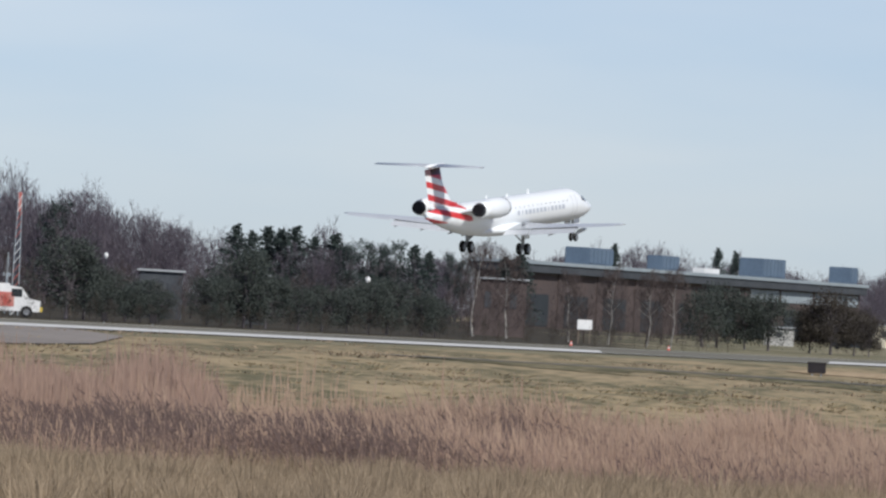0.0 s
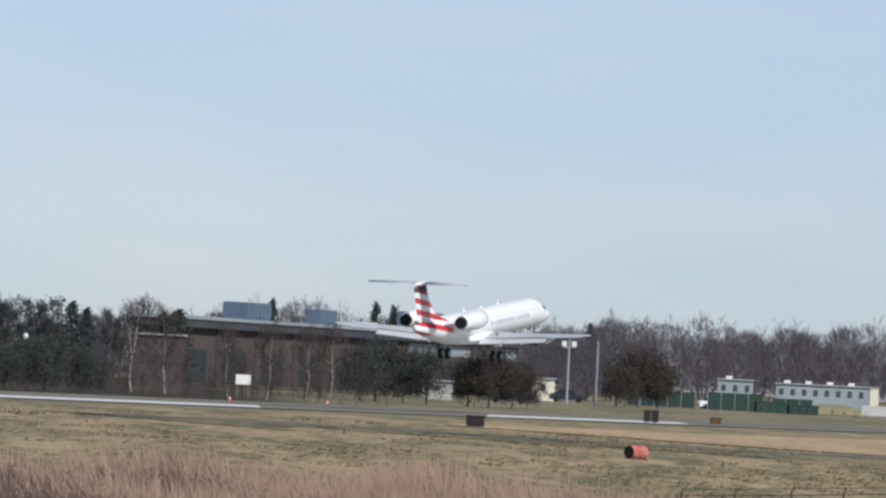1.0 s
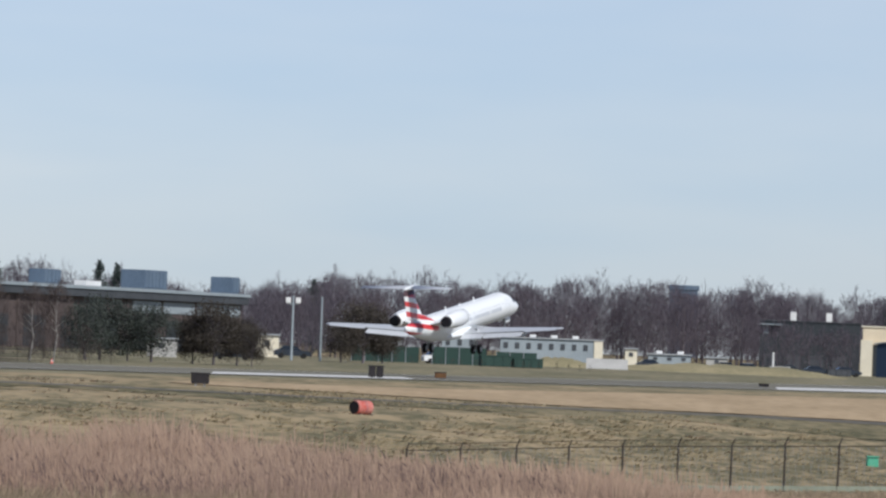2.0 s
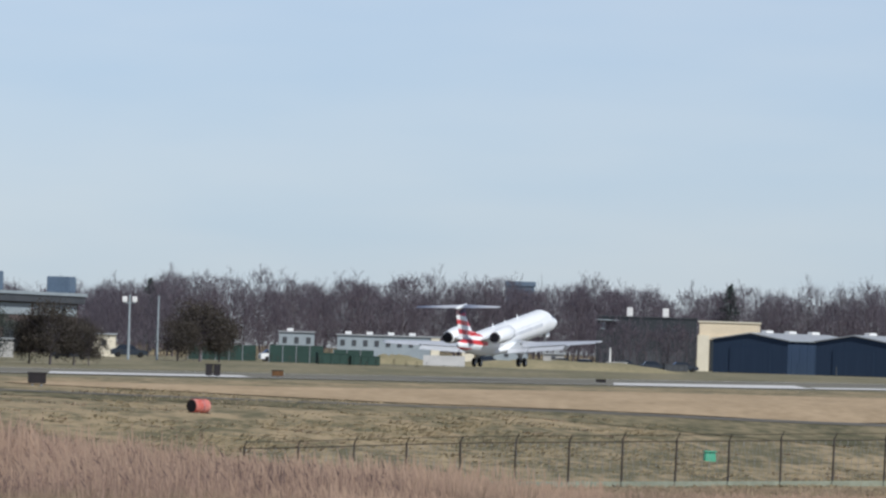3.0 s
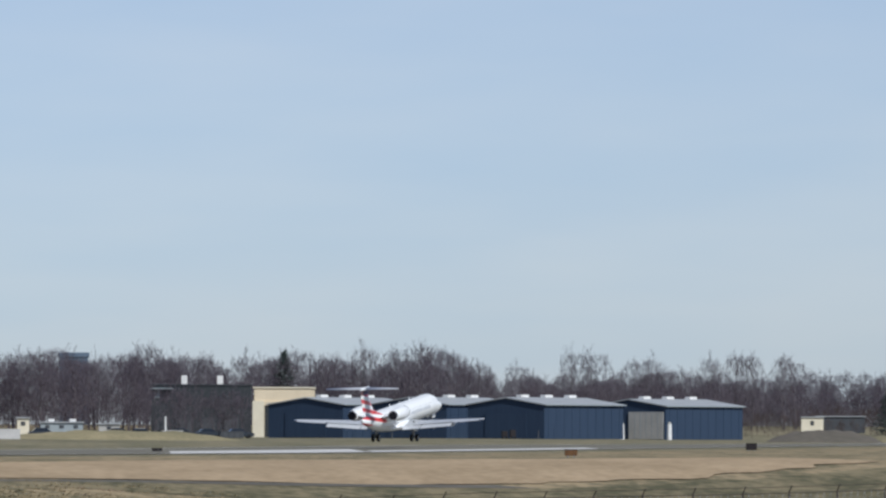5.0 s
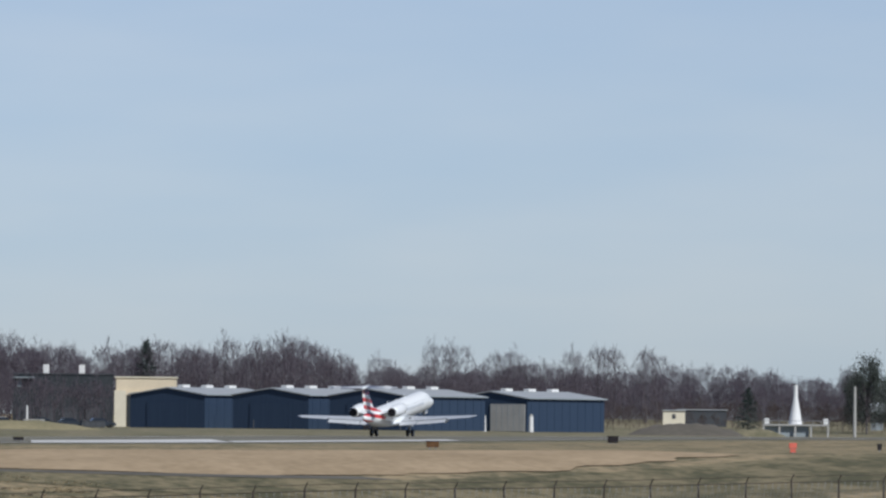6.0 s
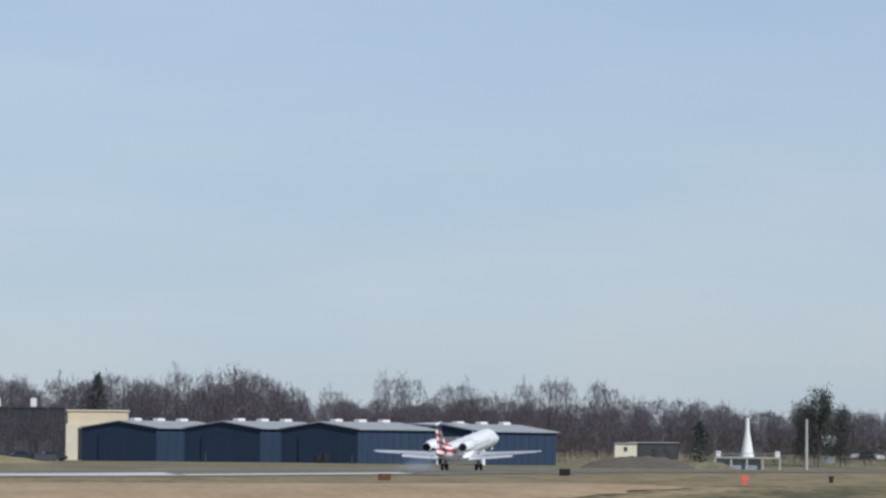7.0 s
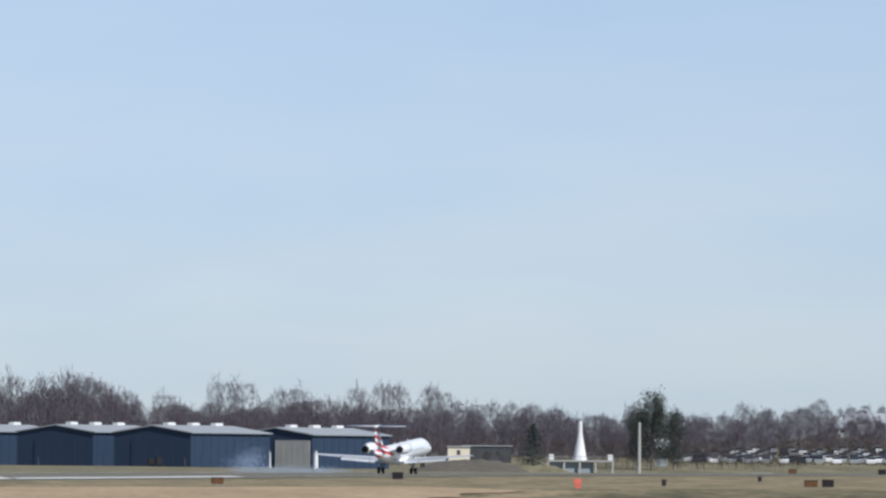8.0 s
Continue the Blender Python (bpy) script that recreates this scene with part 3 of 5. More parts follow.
def bare_tree(seed, h, spread=0.34, low=0.28, twigs=2, limbs=11, haze=1230):
    """Leafless broadleaf tree: arrays of (trunk with limbs), (twigs)."""
    g = random.Random(seed)
    thick, thin = [], []
    pts = [Vector((0, 0, 0))]
    for i in range(5):
        pts.append(pts[-1] + Vector((g.uniform(-0.03, 0.03) * h, g.uniform(-0.03, 0.03) * h, h * 0.16)))
    rad = [h * 0.017 * (1 - 0.16 * i) for i in range(6)]
    for i in range(5):
        thick.append((pts[i], pts[i + 1], rad[i], rad[i + 1]))

    def grow(p, d, length, r, level):
        bend = Vector((g.uniform(-1, 1), g.uniform(-1, 1), g.uniform(-0.2, 0.7))) * 0.25
        mid = p + d * length * 0.5
        e = mid + (d + bend).normalized() * length * 0.5
        if level < 1:
            thick.append((p, mid, r, r * 0.75))
            thick.append((mid, e, r * 0.75, r * 0.45))
        else:
            thin.append((p, e, max(r * 0.7, 0.022), r * 0.2))
        if level == 3:
            return
        for i in range((5, 5, twigs)[level]):
            k = g.uniform(0.3, 1.0)
            q = p.lerp(mid, k * 2) if k < 0.5 else mid.lerp(e, k * 2 - 1)
            nd = (d * 0.8 + Vector((g.uniform(-1, 1), g.uniform(-1, 1), g.uniform(0.0, 1.25)))).normalized()
            grow(q, nd, length * g.uniform(0.42, 0.62), r * 0.5, level + 1)

    for i in range(limbs):
        z = h * g.uniform(low, 0.80)
        k = min(4, int(z / (h * 0.16)))
        p = pts[k].lerp(pts[k + 1], (z - k * h * 0.16) / (h * 0.16))
        a = g.uniform(0, 6.283)
        up = 0.45 + 0.9 * (z / h)
        grow(p, Vector((math.cos(a), math.sin(a), up)).normalized(), h * spread * g.uniform(0.65, 1.05) * (1.15 - 0.55 * z / h), rad[k] * 0.38, 0)
    grow(pts[5], Vector((g.uniform(-0.2, 0.2), g.uniform(-0.2, 0.2), 1)).normalized(), h * 0.2, rad[5], 0)
    # the fine twigs that fill the crown, short and mostly upright
    for i in range(haze):
        k = g.random() ** 0.8
        z = h * (0.06 + 0.92 * k)
        wide = h * spread * (0.45 + 0.75 * math.sin(math.pi * min(1.0, 0.18 + 0.80 * k)))
        a, q = g.uniform(0, 6.283), wide * math.sqrt(g.random())
        p = Vector((math.cos(a) * q, math.sin(a) * q, z - 0.25 * q * k))
        d = Vector((g.uniform(-0.7, 0.7), g.uniform(-0.7, 0.7), 1.0)) * h * g.uniform(0.05, 0.10)
        thin.append((p, p + d, h * g.uniform(0.0018, 0.0036), 0.0))
    return sticks(thick, 3), sticks(thin, 1)


def conifer(seed, h, wide=0.27):
    """Dense pointed evergreen: whorls of drooping boughs, each a spray of small needle tufts."""
    g = random.Random(seed)
    tw = sticks([((0, 0, 0), (0, 0, h), h * 0.016, 0.02)], 5)
    v, f = [], []
    for i in range(250):
        k = (i + g.random()) / 250
        z = h * (0.06 + 0.93 * k)
        r = h * wide * min(1.0, (1 - k) * 1.2 + 0.07) ** 0.75 * g.uniform(0.6, 1.15)
        a = g.uniform(0, 6.283)
        out = Vector((math.cos(a), math.sin(a), g.uniform(-0.15, 0.5)))
        for j in range(9):
            q = g.random() ** 0.7
            c = Vector((0, 0, z)) + out * r * q + Vector((g.gauss(0, 1), g.gauss(0, 1), g.gauss(0, 0.6))) * r * 0.16
            e = h * g.uniform(0.012, 0.028)
            p, w = (Vector((g.uniform(-1, 1), g.uniform(-1, 1), g.uniform(-0.8, 0.8))) * e for _ in range(2))
            b = len(v)
            v += [c + p, c - p * 0.6 + w, c - w]
            f.append((b, b + 1, b + 2))
    return tw, (np.array([tuple(q) for q in v]), np.array(f))


def leafy(seed, h, wide, clear=0.22, lumps=26, leaves=90):
    """Evergreen or dry-leaved tree: limbs, and lumps of small blades with gaps."""
    g = random.Random(seed)
    seg, v, f = [((0, 0, 0), (0.1, 0, h * 0.55), h * 0.022, h * 0.012)], [], []
    for i in range(lumps):
        a, k = g.uniform(0, 6.283), math.sqrt(g.random())
        zc = h * g.uniform(clear + 0.1, 0.93)
        prof = math.sin(math.pi * min(1, max(0.12, (zc / h - clear) / (1.02 - clear)))) ** 0.6
        c = Vector((math.cos(a) * wide * k * prof * 0.8, math.sin(a) * wide * k * prof * 0.8, zc))
        seg.append(((0.05, 0, h * g.uniform(0.2, 0.5)), tuple(c), h * 0.008, 0.02))
        rl = wide * g.uniform(0.24, 0.42)
        for j in range(leaves):
            d = Vector((g.gauss(0, 1), g.gauss(0, 1), g.gauss(0, 0.8)))
            d = d.normalized() * rl * g.uniform(0.45, 1.08)
            s = g.uniform(0.06, 0.13) * (0.6 + h / 14)
            p, q = Vector((g.uniform(-1, 1), g.uniform(-1, 1), g.uniform(-1, 1))) * s, Vector((g.uniform(-1, 1), g.uniform(-1, 1), g.uniform(-1, 1))) * s
            b = len(v)
            v += [c + d + p, c + d - p * 0.6 + q, c + d - q]
            f.append((b, b + 1, b + 2))
    return sticks(seg, 4), (np.array([tuple(q) for q in v]), np.array(f))


def tree_thing(name, made, bark, crown, m, label, category, group, crown_name="crown"):
    t = thing(name, m, label, category, group)
    o = new("trunk", tri_mesh("trunk", *made[0], bark))
    o.parent = t
    o = new(crown_name, tri_mesh(crown_name, *made[1], crown))
    o.parent = t
    return t


def moved(arr, x, y, z, turn, size, tall=1.0):
    v, f = arr
    c, s = math.cos(turn), math.sin(turn)
    r = np.empty_like(v)
    r[:, 0], r[:, 1], r[:, 2] = (v[:, 0] * c - v[:, 1] * s) * size + x, (v[:, 0] * s + v[:, 1] * c) * size + y, v[:, 2] * size * tall + z
    return r, f


WILD = [bare_tree(40 + i, 16.0, 0.30 + 0.02 * (i % 3), 0.22 + 0.05 * (i % 3)) for i in range(6)]
SCRUB = [bare_tree(70 + i, 6.0, 0.42, 0.08, twigs=2, limbs=6, haze=420) for i in range(4)]


def belt(name, proto, height, crest, spans, seed, bark, material, label, spacing, bury=0.0):
    """Woodland: rows of trees over spans of (bearing0, bearing1, distance); crest gives the height along the bearing."""
    g = random.Random(seed)
    pieces = []
    for b0, b1, dist in spans:
        step = math.degrees(spacing / dist)
        b = b0
        line = -dist if dist < 0 else 0.0
        if line:
            step = math.degrees(spacing / 620.0)
        while b < b1:
            if line:
                dist = line / math.sin(radians(HEADING - b))
            bb, dd = b + g.uniform(-0.4, 0.4) * step, dist + g.uniform(-0.5, 0.5) * (6 if line else 22)
            v = at(bb, dd)
            h = float(np.interp(bb, [c[0] for c in crest], [c[1] for c in crest])) * g.choice((0.78, 0.86, 0.92, 0.96, 1.0, 1.06))
            tr, tw = proto[g.randrange(len(proto))]
            k = h / height
            pieces += [moved(q, v.x, v.y, v.z - bury, g.uniform(0, 6.28), k * g.uniform(0.9, 1.15), 1.0) for q in (tr, tw)]
            b += step
    v, f = join(pieces)
    tagged(new(name, tri_mesh(name, v, f, material)), label, "woodland", kind="stuff")


belt("woodland", WILD, 16.0, ((-9.6, 11.6), (-8.7, 11.4), (-7.9, 9.0), (-7.3, 7.6), (-5.9, 6.6)), [(-9.6, -5.8, d) for d in (885, 905, 930, 960)], 1, M["bark"], M["twig"], "dense grey-brown leafless winter woodland", 3.4)
belt("woodland", WILD, 16.0, ((-6.0, 9.5), (-4.5, 11.6), (-3.4, 9.6), (-2.6, 10.5)), [(-6.2, -2.4, d) for d in (1290, 1310, 1330)], 2, M["bark"], M["twig"], "leafless winter trees behind the flat-roofed building", 5.0)
belt("woodland", WILD, 16.0, ((-3.6, 9.6), (-2.4, 12.4), (0.0, 13.3), (1.5, 12.4), (2.3, 12.6), (3.0, 9.4), (4.6, 9.2)),
     [(-3.6, 4.4, d) for d in (1575, 1600, 1635, 1680)], 3, M["bark"], M["twig"], "dense purple-brown leafless winter woodland", 4.0)
belt("woodland", WILD, 16.0, ((2.6, 9.4), (4.4, 9.2), (5.6, 9.4), (6.4, 8.0), (7.2, 7.0), (7.5, 5.6), (8.6, 5.4)), [(3.0, 8.6, d) for d in (1690, 1720, 1760)], 4, M["bark"], M["twig"], "low dense leafless winter woodland", 3.3)
belt("undergrowth", SCRUB, 6.0, ((-9.6, 6.0), (8.6, 6.0)), [(-9.6, -5.8, 880), (-9.6, -5.8, 925), (-3.6, 3.2, 1568), (-3.6, 3.2, 1690), (2.6, 8.6, 1675)], 8, M["bark"], M["twig"], "dense brown undergrowth inside the winter woodland", 3.3)
belt("undergrowth", WILD, 16.0, ((4.0, 9.8), (6.2, 9.6), (6.6, 8.6), (8.6, 7.6)), [(4.3, 8.6, 1668), (4.3, 8.6, 1682)], 15, M["bark"], M["twig"], "close-grown grey-brown saplings at the wood's edge", 2.8, 3.2)
belt("undergrowth", SCRUB, 6.0, ((4.2, 3.4), (8.6, 3.6)), [(4.3, 8.6, 1595), (4.3, 8.6, 1625)], 10, M["bark"], M["brush"], "low brown undergrowth before the far wood", 1.7)
belt("thicket", SCRUB, 6.0, ((-9.6, 3.6), (-7.0, 3.6), (-5.8, 3.2), (-4.2, 3.0), (-3.6, 2.4)), [(-9.6, -4.1, d) for d in (-262, -276, -292)], 5, M["bark"], M["brush"], "tangled brown leafless scrub and brambles", 2.1)
belt("hedge", SCRUB, 6.0, ((-9.6, 1.6), (-3.6, 1.5)), [(-9.6, -3.9, d) for d in (-240, -247)], 9, M["bark"], M["oak"], "low dark hedge along the far side of the runway", 1.6)
belt("thicket", SCRUB, 6.0, ((-4.4, 2.2), (-2.0, 1.6), (0.0, 2.0)), [(-4.3, -1.5, 1080)], 6, M["bark"], M["brush"], "low brown scrub behind the yard", 2.2)
belt("thicket", SCRUB, 6.0, ((4.3, 3.0), (5.4, 2.6), (6.2, 4.0), (7.0, 3.0)), [(4.35, 7.2, 1510), (4.35, 7.2, 1535)], 7, M["bark"], M["brush"], "grey-brown scrub at the wood's foot", 1.8)
belt("hedge", SCRUB, 6.0, ((-2.9, 1.0), (-0.6, 0.8)), [(-2.95, -0.7, 985)], 14, M["bark"], M["oak"], "low dark scrubby hedge along the yard", 1.3)
belt("thicket", SCRUB, 6.0, ((0.3, 8.0), (1.2, 7.6)), [(0.36, 1.14, 1526), (0.40, 1.12, 1518)], 13, M["bark"], M["twig"], "bare saplings before the drab building", 2.6)

# single trees that stand out over the woods
bigs = [tree_thing("bare_tree", WILD[i], M["bark"], M["twig"], stand(b, d), "tall leafless broadleaf tree at the wood's edge", "tree", "bare trees") for i, (b, d) in enumerate(((2.05, 1560), (-0.1, 1564), (-1.2, 1560), (3.9, 1600), (-8.45, 890), (0.5, 1566)))]
for i, h in enumerate((15, 13.5, 13.5, 11, 10.8, 13.5)):
    bigs[i].scale = (h / 16,) * 3
g0 = random.Random(12)
for b, d, h in ((1.85, 1565, 18.5), (2.25, 1560, 19), (2.42, 1570, 17), (2.62, 1572, 15), (3.28, 1590, 14.8), (3.42, 1590, 14.6), (3.66, 1600, 13), (3.78, 1600, 13.4), (4.18, 1600, 13.6),
                (4.36, 1590, 14.2), (4.46, 1590, 14), (4.68, 1600, 13.8), (4.76, 1590, 13), (6.05, 1600, 11.5), (-0.9, 1562, 17.5), (-0.35, 1562, 17.4), (0.25, 1566, 17.5), (0.75, 1566, 16.5), (1.3, 1560, 16.5), (1.55, 1566, 16),
                (-2.95, 1400, 13.0), (-2.2, 1530, 15.6), (-1.6, 1540, 16.2), (-8.9, 890, 12.6), (-8.6, 888, 12.6), (-8.25, 890, 11.6), (-7.75, 890, 10.8), (-7.9, 892, 11.0), (-4.85, 1270, 14.6), (-4.6, 1275, 15.2), (-4.35, 1272, 14), (-3.55, 1280, 12.2), (-6.72, 960, 12.4)):
    k = copy_thing(bigs[g0.randrange(6)], stand(b, d, g0.uniform(0, 360)))
    f = 0.98 if 3.2 < b < 4.8 else 0.84
    k.scale = (h / 16 * 0.8,) * 2 + (h / 16 * f,)

tall_pines = []
fir = tree_thing("conifer", conifer(5, 12.0), M["bark"], M["needle"], stand(1.3, 1560), "dark green pointed conifer among bare trees", "tree", "conifers")
fir.scale = (0.95, 0.95, 1.26)
for b, d, h, w in ((5.37, 1490, 8.0, 1.1), (-2.62, 1390, 12.6, 0.8), (-4.07, 1262, 13.2, 0.7), (-3.95, 1262, 12.8, 0.7), (-4.77, 1262, 13.0, 0.7),
                   (-7.33, 880, 10.5, 1.0), (-7.22, 875, 9.8, 0.9), (-7.12, 880, 10.4, 1.2), (-7.02, 878, 10.2, 1.2), (-6.93, 880, 10.6, 1.2), (-6.8, 885, 9.6, 1.0), (-6.66, 880, 10.0, 1.2), (-6.55, 875, 9.4, 1.0), (-6.45, 880, 9.9, 1.1),
                   (-6.35, 880, 9.5, 1.0), (-6.25, 880, 10.0, 1.1), (-6.12, 880, 9.2, 1.0), (-6.02, 885, 8.6, 0.9), (-5.86, 890, 9.0, 1.0), (-5.78, 890, 8.4, 0.9), (-5.5, 930, 8.8, 1.1), (-5.4, 930, 9.2, 1.2), (-8.55, 875, 12.5, 1.2)):
    if d < 900 and g0.random() < 0.4:
        if not tall_pines:
            tall_pines.append(tree_thing("tall_pine", leafy(44, 12.0, 2.6, 0.3, 34, 80), M["bark"], M["needle"], stand(b, d), "tall ragged dark pine over the bare wood", "tree", "tall pines"))
            k = tall_pines[0]
        else:
            k = copy_thing(tall_pines[0], stand(b, d, g0.uniform(0, 360)))
        k.scale = (h / 12 * w * 0.7, h / 12 * w * 0.7, h / 12 * 0.88)
        continue
    k = copy_thing(fir, stand(b, d, g0.uniform(0, 360)))
    k.scale = (h / 12 * w, h / 12 * w, h / 12 * (0.9 if d < 1000 else 1.0))

PINES = [leafy(20 + i, 6.0, 3.1, 0.06, 48, 150) for i in range(3)]
dark_tree = [tree_thing("pine", PINES[i], M["bark"], M["pine"], stand((-8.45, -7.25, -4.05)[i], (610, 640, 800)[i]), "dark green rounded pine beside the airfield fence", "tree", "dark pines") for i in range(3)]
for b, d, h, w, i in ((-8.33, 725, 4.9, 1.25, 0), (-8.2, 735, 4.4, 1.1, 2), (-7.95, 735, 3.9, 1.2, 1), (-7.4, 725, 4.2, 1.0, 2), (-7.1, 735, 4.8, 1.15, 0), (-6.4, 760, 4.8, 1.2, 0), (-6.28, 760, 5.0, 1.2, 2), (-6.05, 770, 4.0, 1.2, 1), (-5.95, 770, 3.6, 1.2, 0), (-7.2, 730, 4.7, 1.2, 2), (-6.55, 760, 4.2, 1.1, 1), (-8.05, 735, 3.2, 1.3, 0), (-7.82, 735, 2.9, 1.4, 2), (-7.5, 730, 4.3, 1.0, 1), (-6.88, 735, 3.9, 1.2, 0), (-6.72, 740, 4.1, 1.2, 1),
                      (-4.15, 795, 5.4, 1.05, 0), (-3.86, 800, 5.2, 1.1, 2), (-3.7, 800, 5.5, 1.1, 0), (6.17, 1500, 14.2, 0.5, 0), (6.32, 1505, 10.6, 0.55, 2), (6.08, 1520, 11.0, 0.5, 1)):
    if b < -4.3:
        near = 252 / math.sin(radians(HEADING - b))
        d, h = near, h * near / d
    k = copy_thing(dark_tree[i], stand(b, d, g0.uniform(0, 360)))
    k.scale = (h / 6 * w, h / 6 * w, h / 6)
oak = tree_thing("leafy_tree", leafy(31, 6.0, 3.2, 0.12, 54, 170), M["bark"], M["oak"], stand(-3.28, 800), "round dark tree holding dry brown leaves", "tree", "dry-leaved trees")
for b, d, h, w in ((-3.12, 805, 4.6, 0.95), (-3.02, 800, 4.0, 0.9), (-3.42, 802, 4.6, 0.9), (-2.27, 950, 6.9, 1.2), (-2.14, 955, 5.2, 1.0), (-2.42, 945, 4.9, 1.0)):
    k = copy_thing(oak, stand(b, d, g0.uniform(0, 360)))
    k.scale = (h / 6 * w, h / 6 * w, h / 6)
birch = tree_thing("birch", bare_tree(91, 8.0, 0.26, 0.35), M["birch"], M["brush"], stand(-5.70, 735), "slim pale-barked leafless birch", "tree", "pale birches")
for b, h in ((-5.47, 7.4), (-4.78, 6.6), (-4.52, 6.4), (-4.36, 6.8), (-5.05, 6.0)):
    k = copy_thing(birch, stand(b, 735, g0.uniform(0, 360)))
    k.scale = (h / 8, h / 8, h / 8)


# ---- tyre smoke: drifting clouds of fine bluish specks, under the runway until the wheels touch ----
def smoke_material():
    m = bpy.data.materials.new("thin_smoke")
    m.use_nodes = True
    n, l = m.node_tree.nodes, m.node_tree.links
    n.remove(n["Principled BSDF"])
    # vapour scatters light through as well as back
    dif, tra, mix = n.new("ShaderNodeBsdfDiffuse"), n.new("ShaderNodeBsdfTranslucent"), n.new("ShaderNodeMixShader")
    for k in (dif, tra):
        k.inputs["Color"].default_value = (0.62, 0.76, 0.95, 1)
    l.new(dif.outputs[0], mix.inputs[1])
    l.new(tra.outputs[0], mix.inputs[2])
    l.new(mix.outputs[0], n["Material Output"].inputs["Surface"])
    return m


M["smoke"] = smoke_material()


def puffs(seed, label, lumps):
    """Specks gathered round soft lumps (along, up, length, height, count)."""
    g = np.random.RandomState(seed)
    c = []
    for x, z, lx, lz, n in lumps:
        c.append(np.stack([g.normal(x, lx, n), g.normal(0, 0.5, n), np.abs(g.normal(z, lz, n)) + 0.03], 1))
    c = np.concatenate(c)
    n = len(c)
    v = (c[:, None, :] + g.uniform(-0.036, 0.036, (n, 3, 3))).reshape(-1, 3)
    ob = new("tyre_smoke", tri_mesh("tyre_smoke", v, np.arange(3 * n).reshape(-1, 3), M["smoke"]))
    return tagged(ob, label, "smoke", "tyre smoke")


smokes = [puffs(3, "billowing bluish puff of tyre smoke over the runway", ((0, 1.1, 3.8, 0.8, 4200), (4, 1.5, 2.8, 0.75, 2000), (-5, 0.8, 4.5, 0.6, 1700))),
          puffs(4, "thin low trail of bluish tyre smoke along the runway", ((-8, 0.3, 8.0, 0.25, 3200), (9, 0.35, 9.0, 0.3, 4000), (24, 0.25, 9.0, 0.2, 2600)))]


# ---- buildings ----
def hangar(m, door):
    h = thing("hangar", m, "dark navy metal hangar with pale low-pitched roof" + (" and grey door" if door else ""), "hangar", "row of hangars")
    w, l, e, r = 15.0, 25.0, 5.6, 6.75
    bm = bmesh.new()
    pts = [(-w, 0), (0, 0), (0, e), (-w / 2, r), (-w, e)]
    loft(bm, [[(x, y, z) for x, z in pts] for y in (0.0, l)])
    walls = part("wall", bm, M["navy"], h, "dark navy ribbed sheet wall")
    for i in range(10):
        part("rib", boxed(0.0, 0.06, 1.2 + i * 2.5, 1.32 + i * 2.5, 0.1, e - 0.1), M["navy"], walls)
    for s in (0, 1):
        bm = bmesh.new()
        xa, za, xb, zb = (-w / 2, r, 0.35, e - 0.04) if s else (-w - 0.35, e - 0.04, -w / 2, r)
        loft(bm, [[(xa, y, za + 0.02), (xb, y, zb + 0.02), (xb, y, zb + 0.2), (xa, y, za + 0.2)] for y in (-0.3, l + 0.3)])
        part("roof", bm, M["roof"], h, "pale grey metal roof slope")
    for y in (4.0, 11.5, 19.0):
        part("ridge_vent", boxed(-w / 2 - 0.55, -w / 2 + 0.55, y, y + 2.4, r + 0.1, r + 0.62, bevel=0.08), M["offwhite"], h, "white ridge ventilator")
    part("gutter", boxed(0.35, 0.5, -0.3, l + 0.3, e - 0.02, e + 0.14), M["pale"], h)
    if door:
        d = part("door", boxed(-7.4, -0.4, -0.16, -0.03, 0.05, 4.7, bevel=0.03), M["concrete"], h, "tall pale grey sliding door")
        for i in range(6):
            part("panel_seam", boxed(-7.3 + i * 1.15, -7.24 + i * 1.15, -0.19, -0.16, 0.1, 4.6), M["pale"], d)
    else:
        part("door", boxed(-11.6, -3.4, -0.12, -0.03, 0.05, 4.4, bevel=0.03), M["navy"], h, "navy sliding door")
        part("side_door", boxed(0.0, 0.06, 3.0, 4.0, 0.05, 2.1, bevel=0.02), M["navy"], h)
    return h


for b, d, door in ((1.70, 1438, 0), (2.40, 1420, 0), (3.06, 1402, 0), (3.88, 1440, 1)):
    hangar(stand(b, d, -32), door)

# tall tan block and the drab building beside it
t = thing("tan_building", stand(1.31, 1485, -3), "tall flat-roofed tan rendered block", "building")
part("wall", boxed(-5.5, 4.6, 0, 12, -0.2, 8.6, bevel=0.05), M["tan"], t)
part("parapet", boxed(-5.7, 4.8, -0.2, 12.2, 8.6, 8.85), M["cream"], t)
# dark panel added for an opening's shade, with no recess behind it
part("opening", boxed(-3.6, 4.3, -0.12, 0.0, 0.1, 5.6), M["drab"], t, "flat dark panel standing for a shaded opening")
part("corner_pier", boxed(-5.75, -3.7, -0.35, 0.0, -0.2, 6.4), M["cream"], t)
part("lintel", boxed(-3.7, 4.6, -0.3, 0.0, 5.6, 6.3), M["tan"], t)
t = thing("drab_building", stand(0.76, 1540, 0), "dark grey-green windowless industrial building", "building")
part("wall", boxed(-9.6, 8.6, 0, 14, -0.3, 8.9, bevel=0.05), M["drab"], t)
part("roof", boxed(-9.8, 8.8, -0.2, 14.2, 8.9, 9.1), M["slate"], t)
for x in (-3.6, 2.9):
    part("vent", boxed(x - 0.55, x + 0.55, -0.25, 0.6, 9.1, 10.7, bevel=0.05), M["offwhite"], t, "white rooftop vent box")
part("wall_panel", boxed(-9.0, -8.0, -0.15, 0.0, 6.6, 8.0), M["pale"], t)
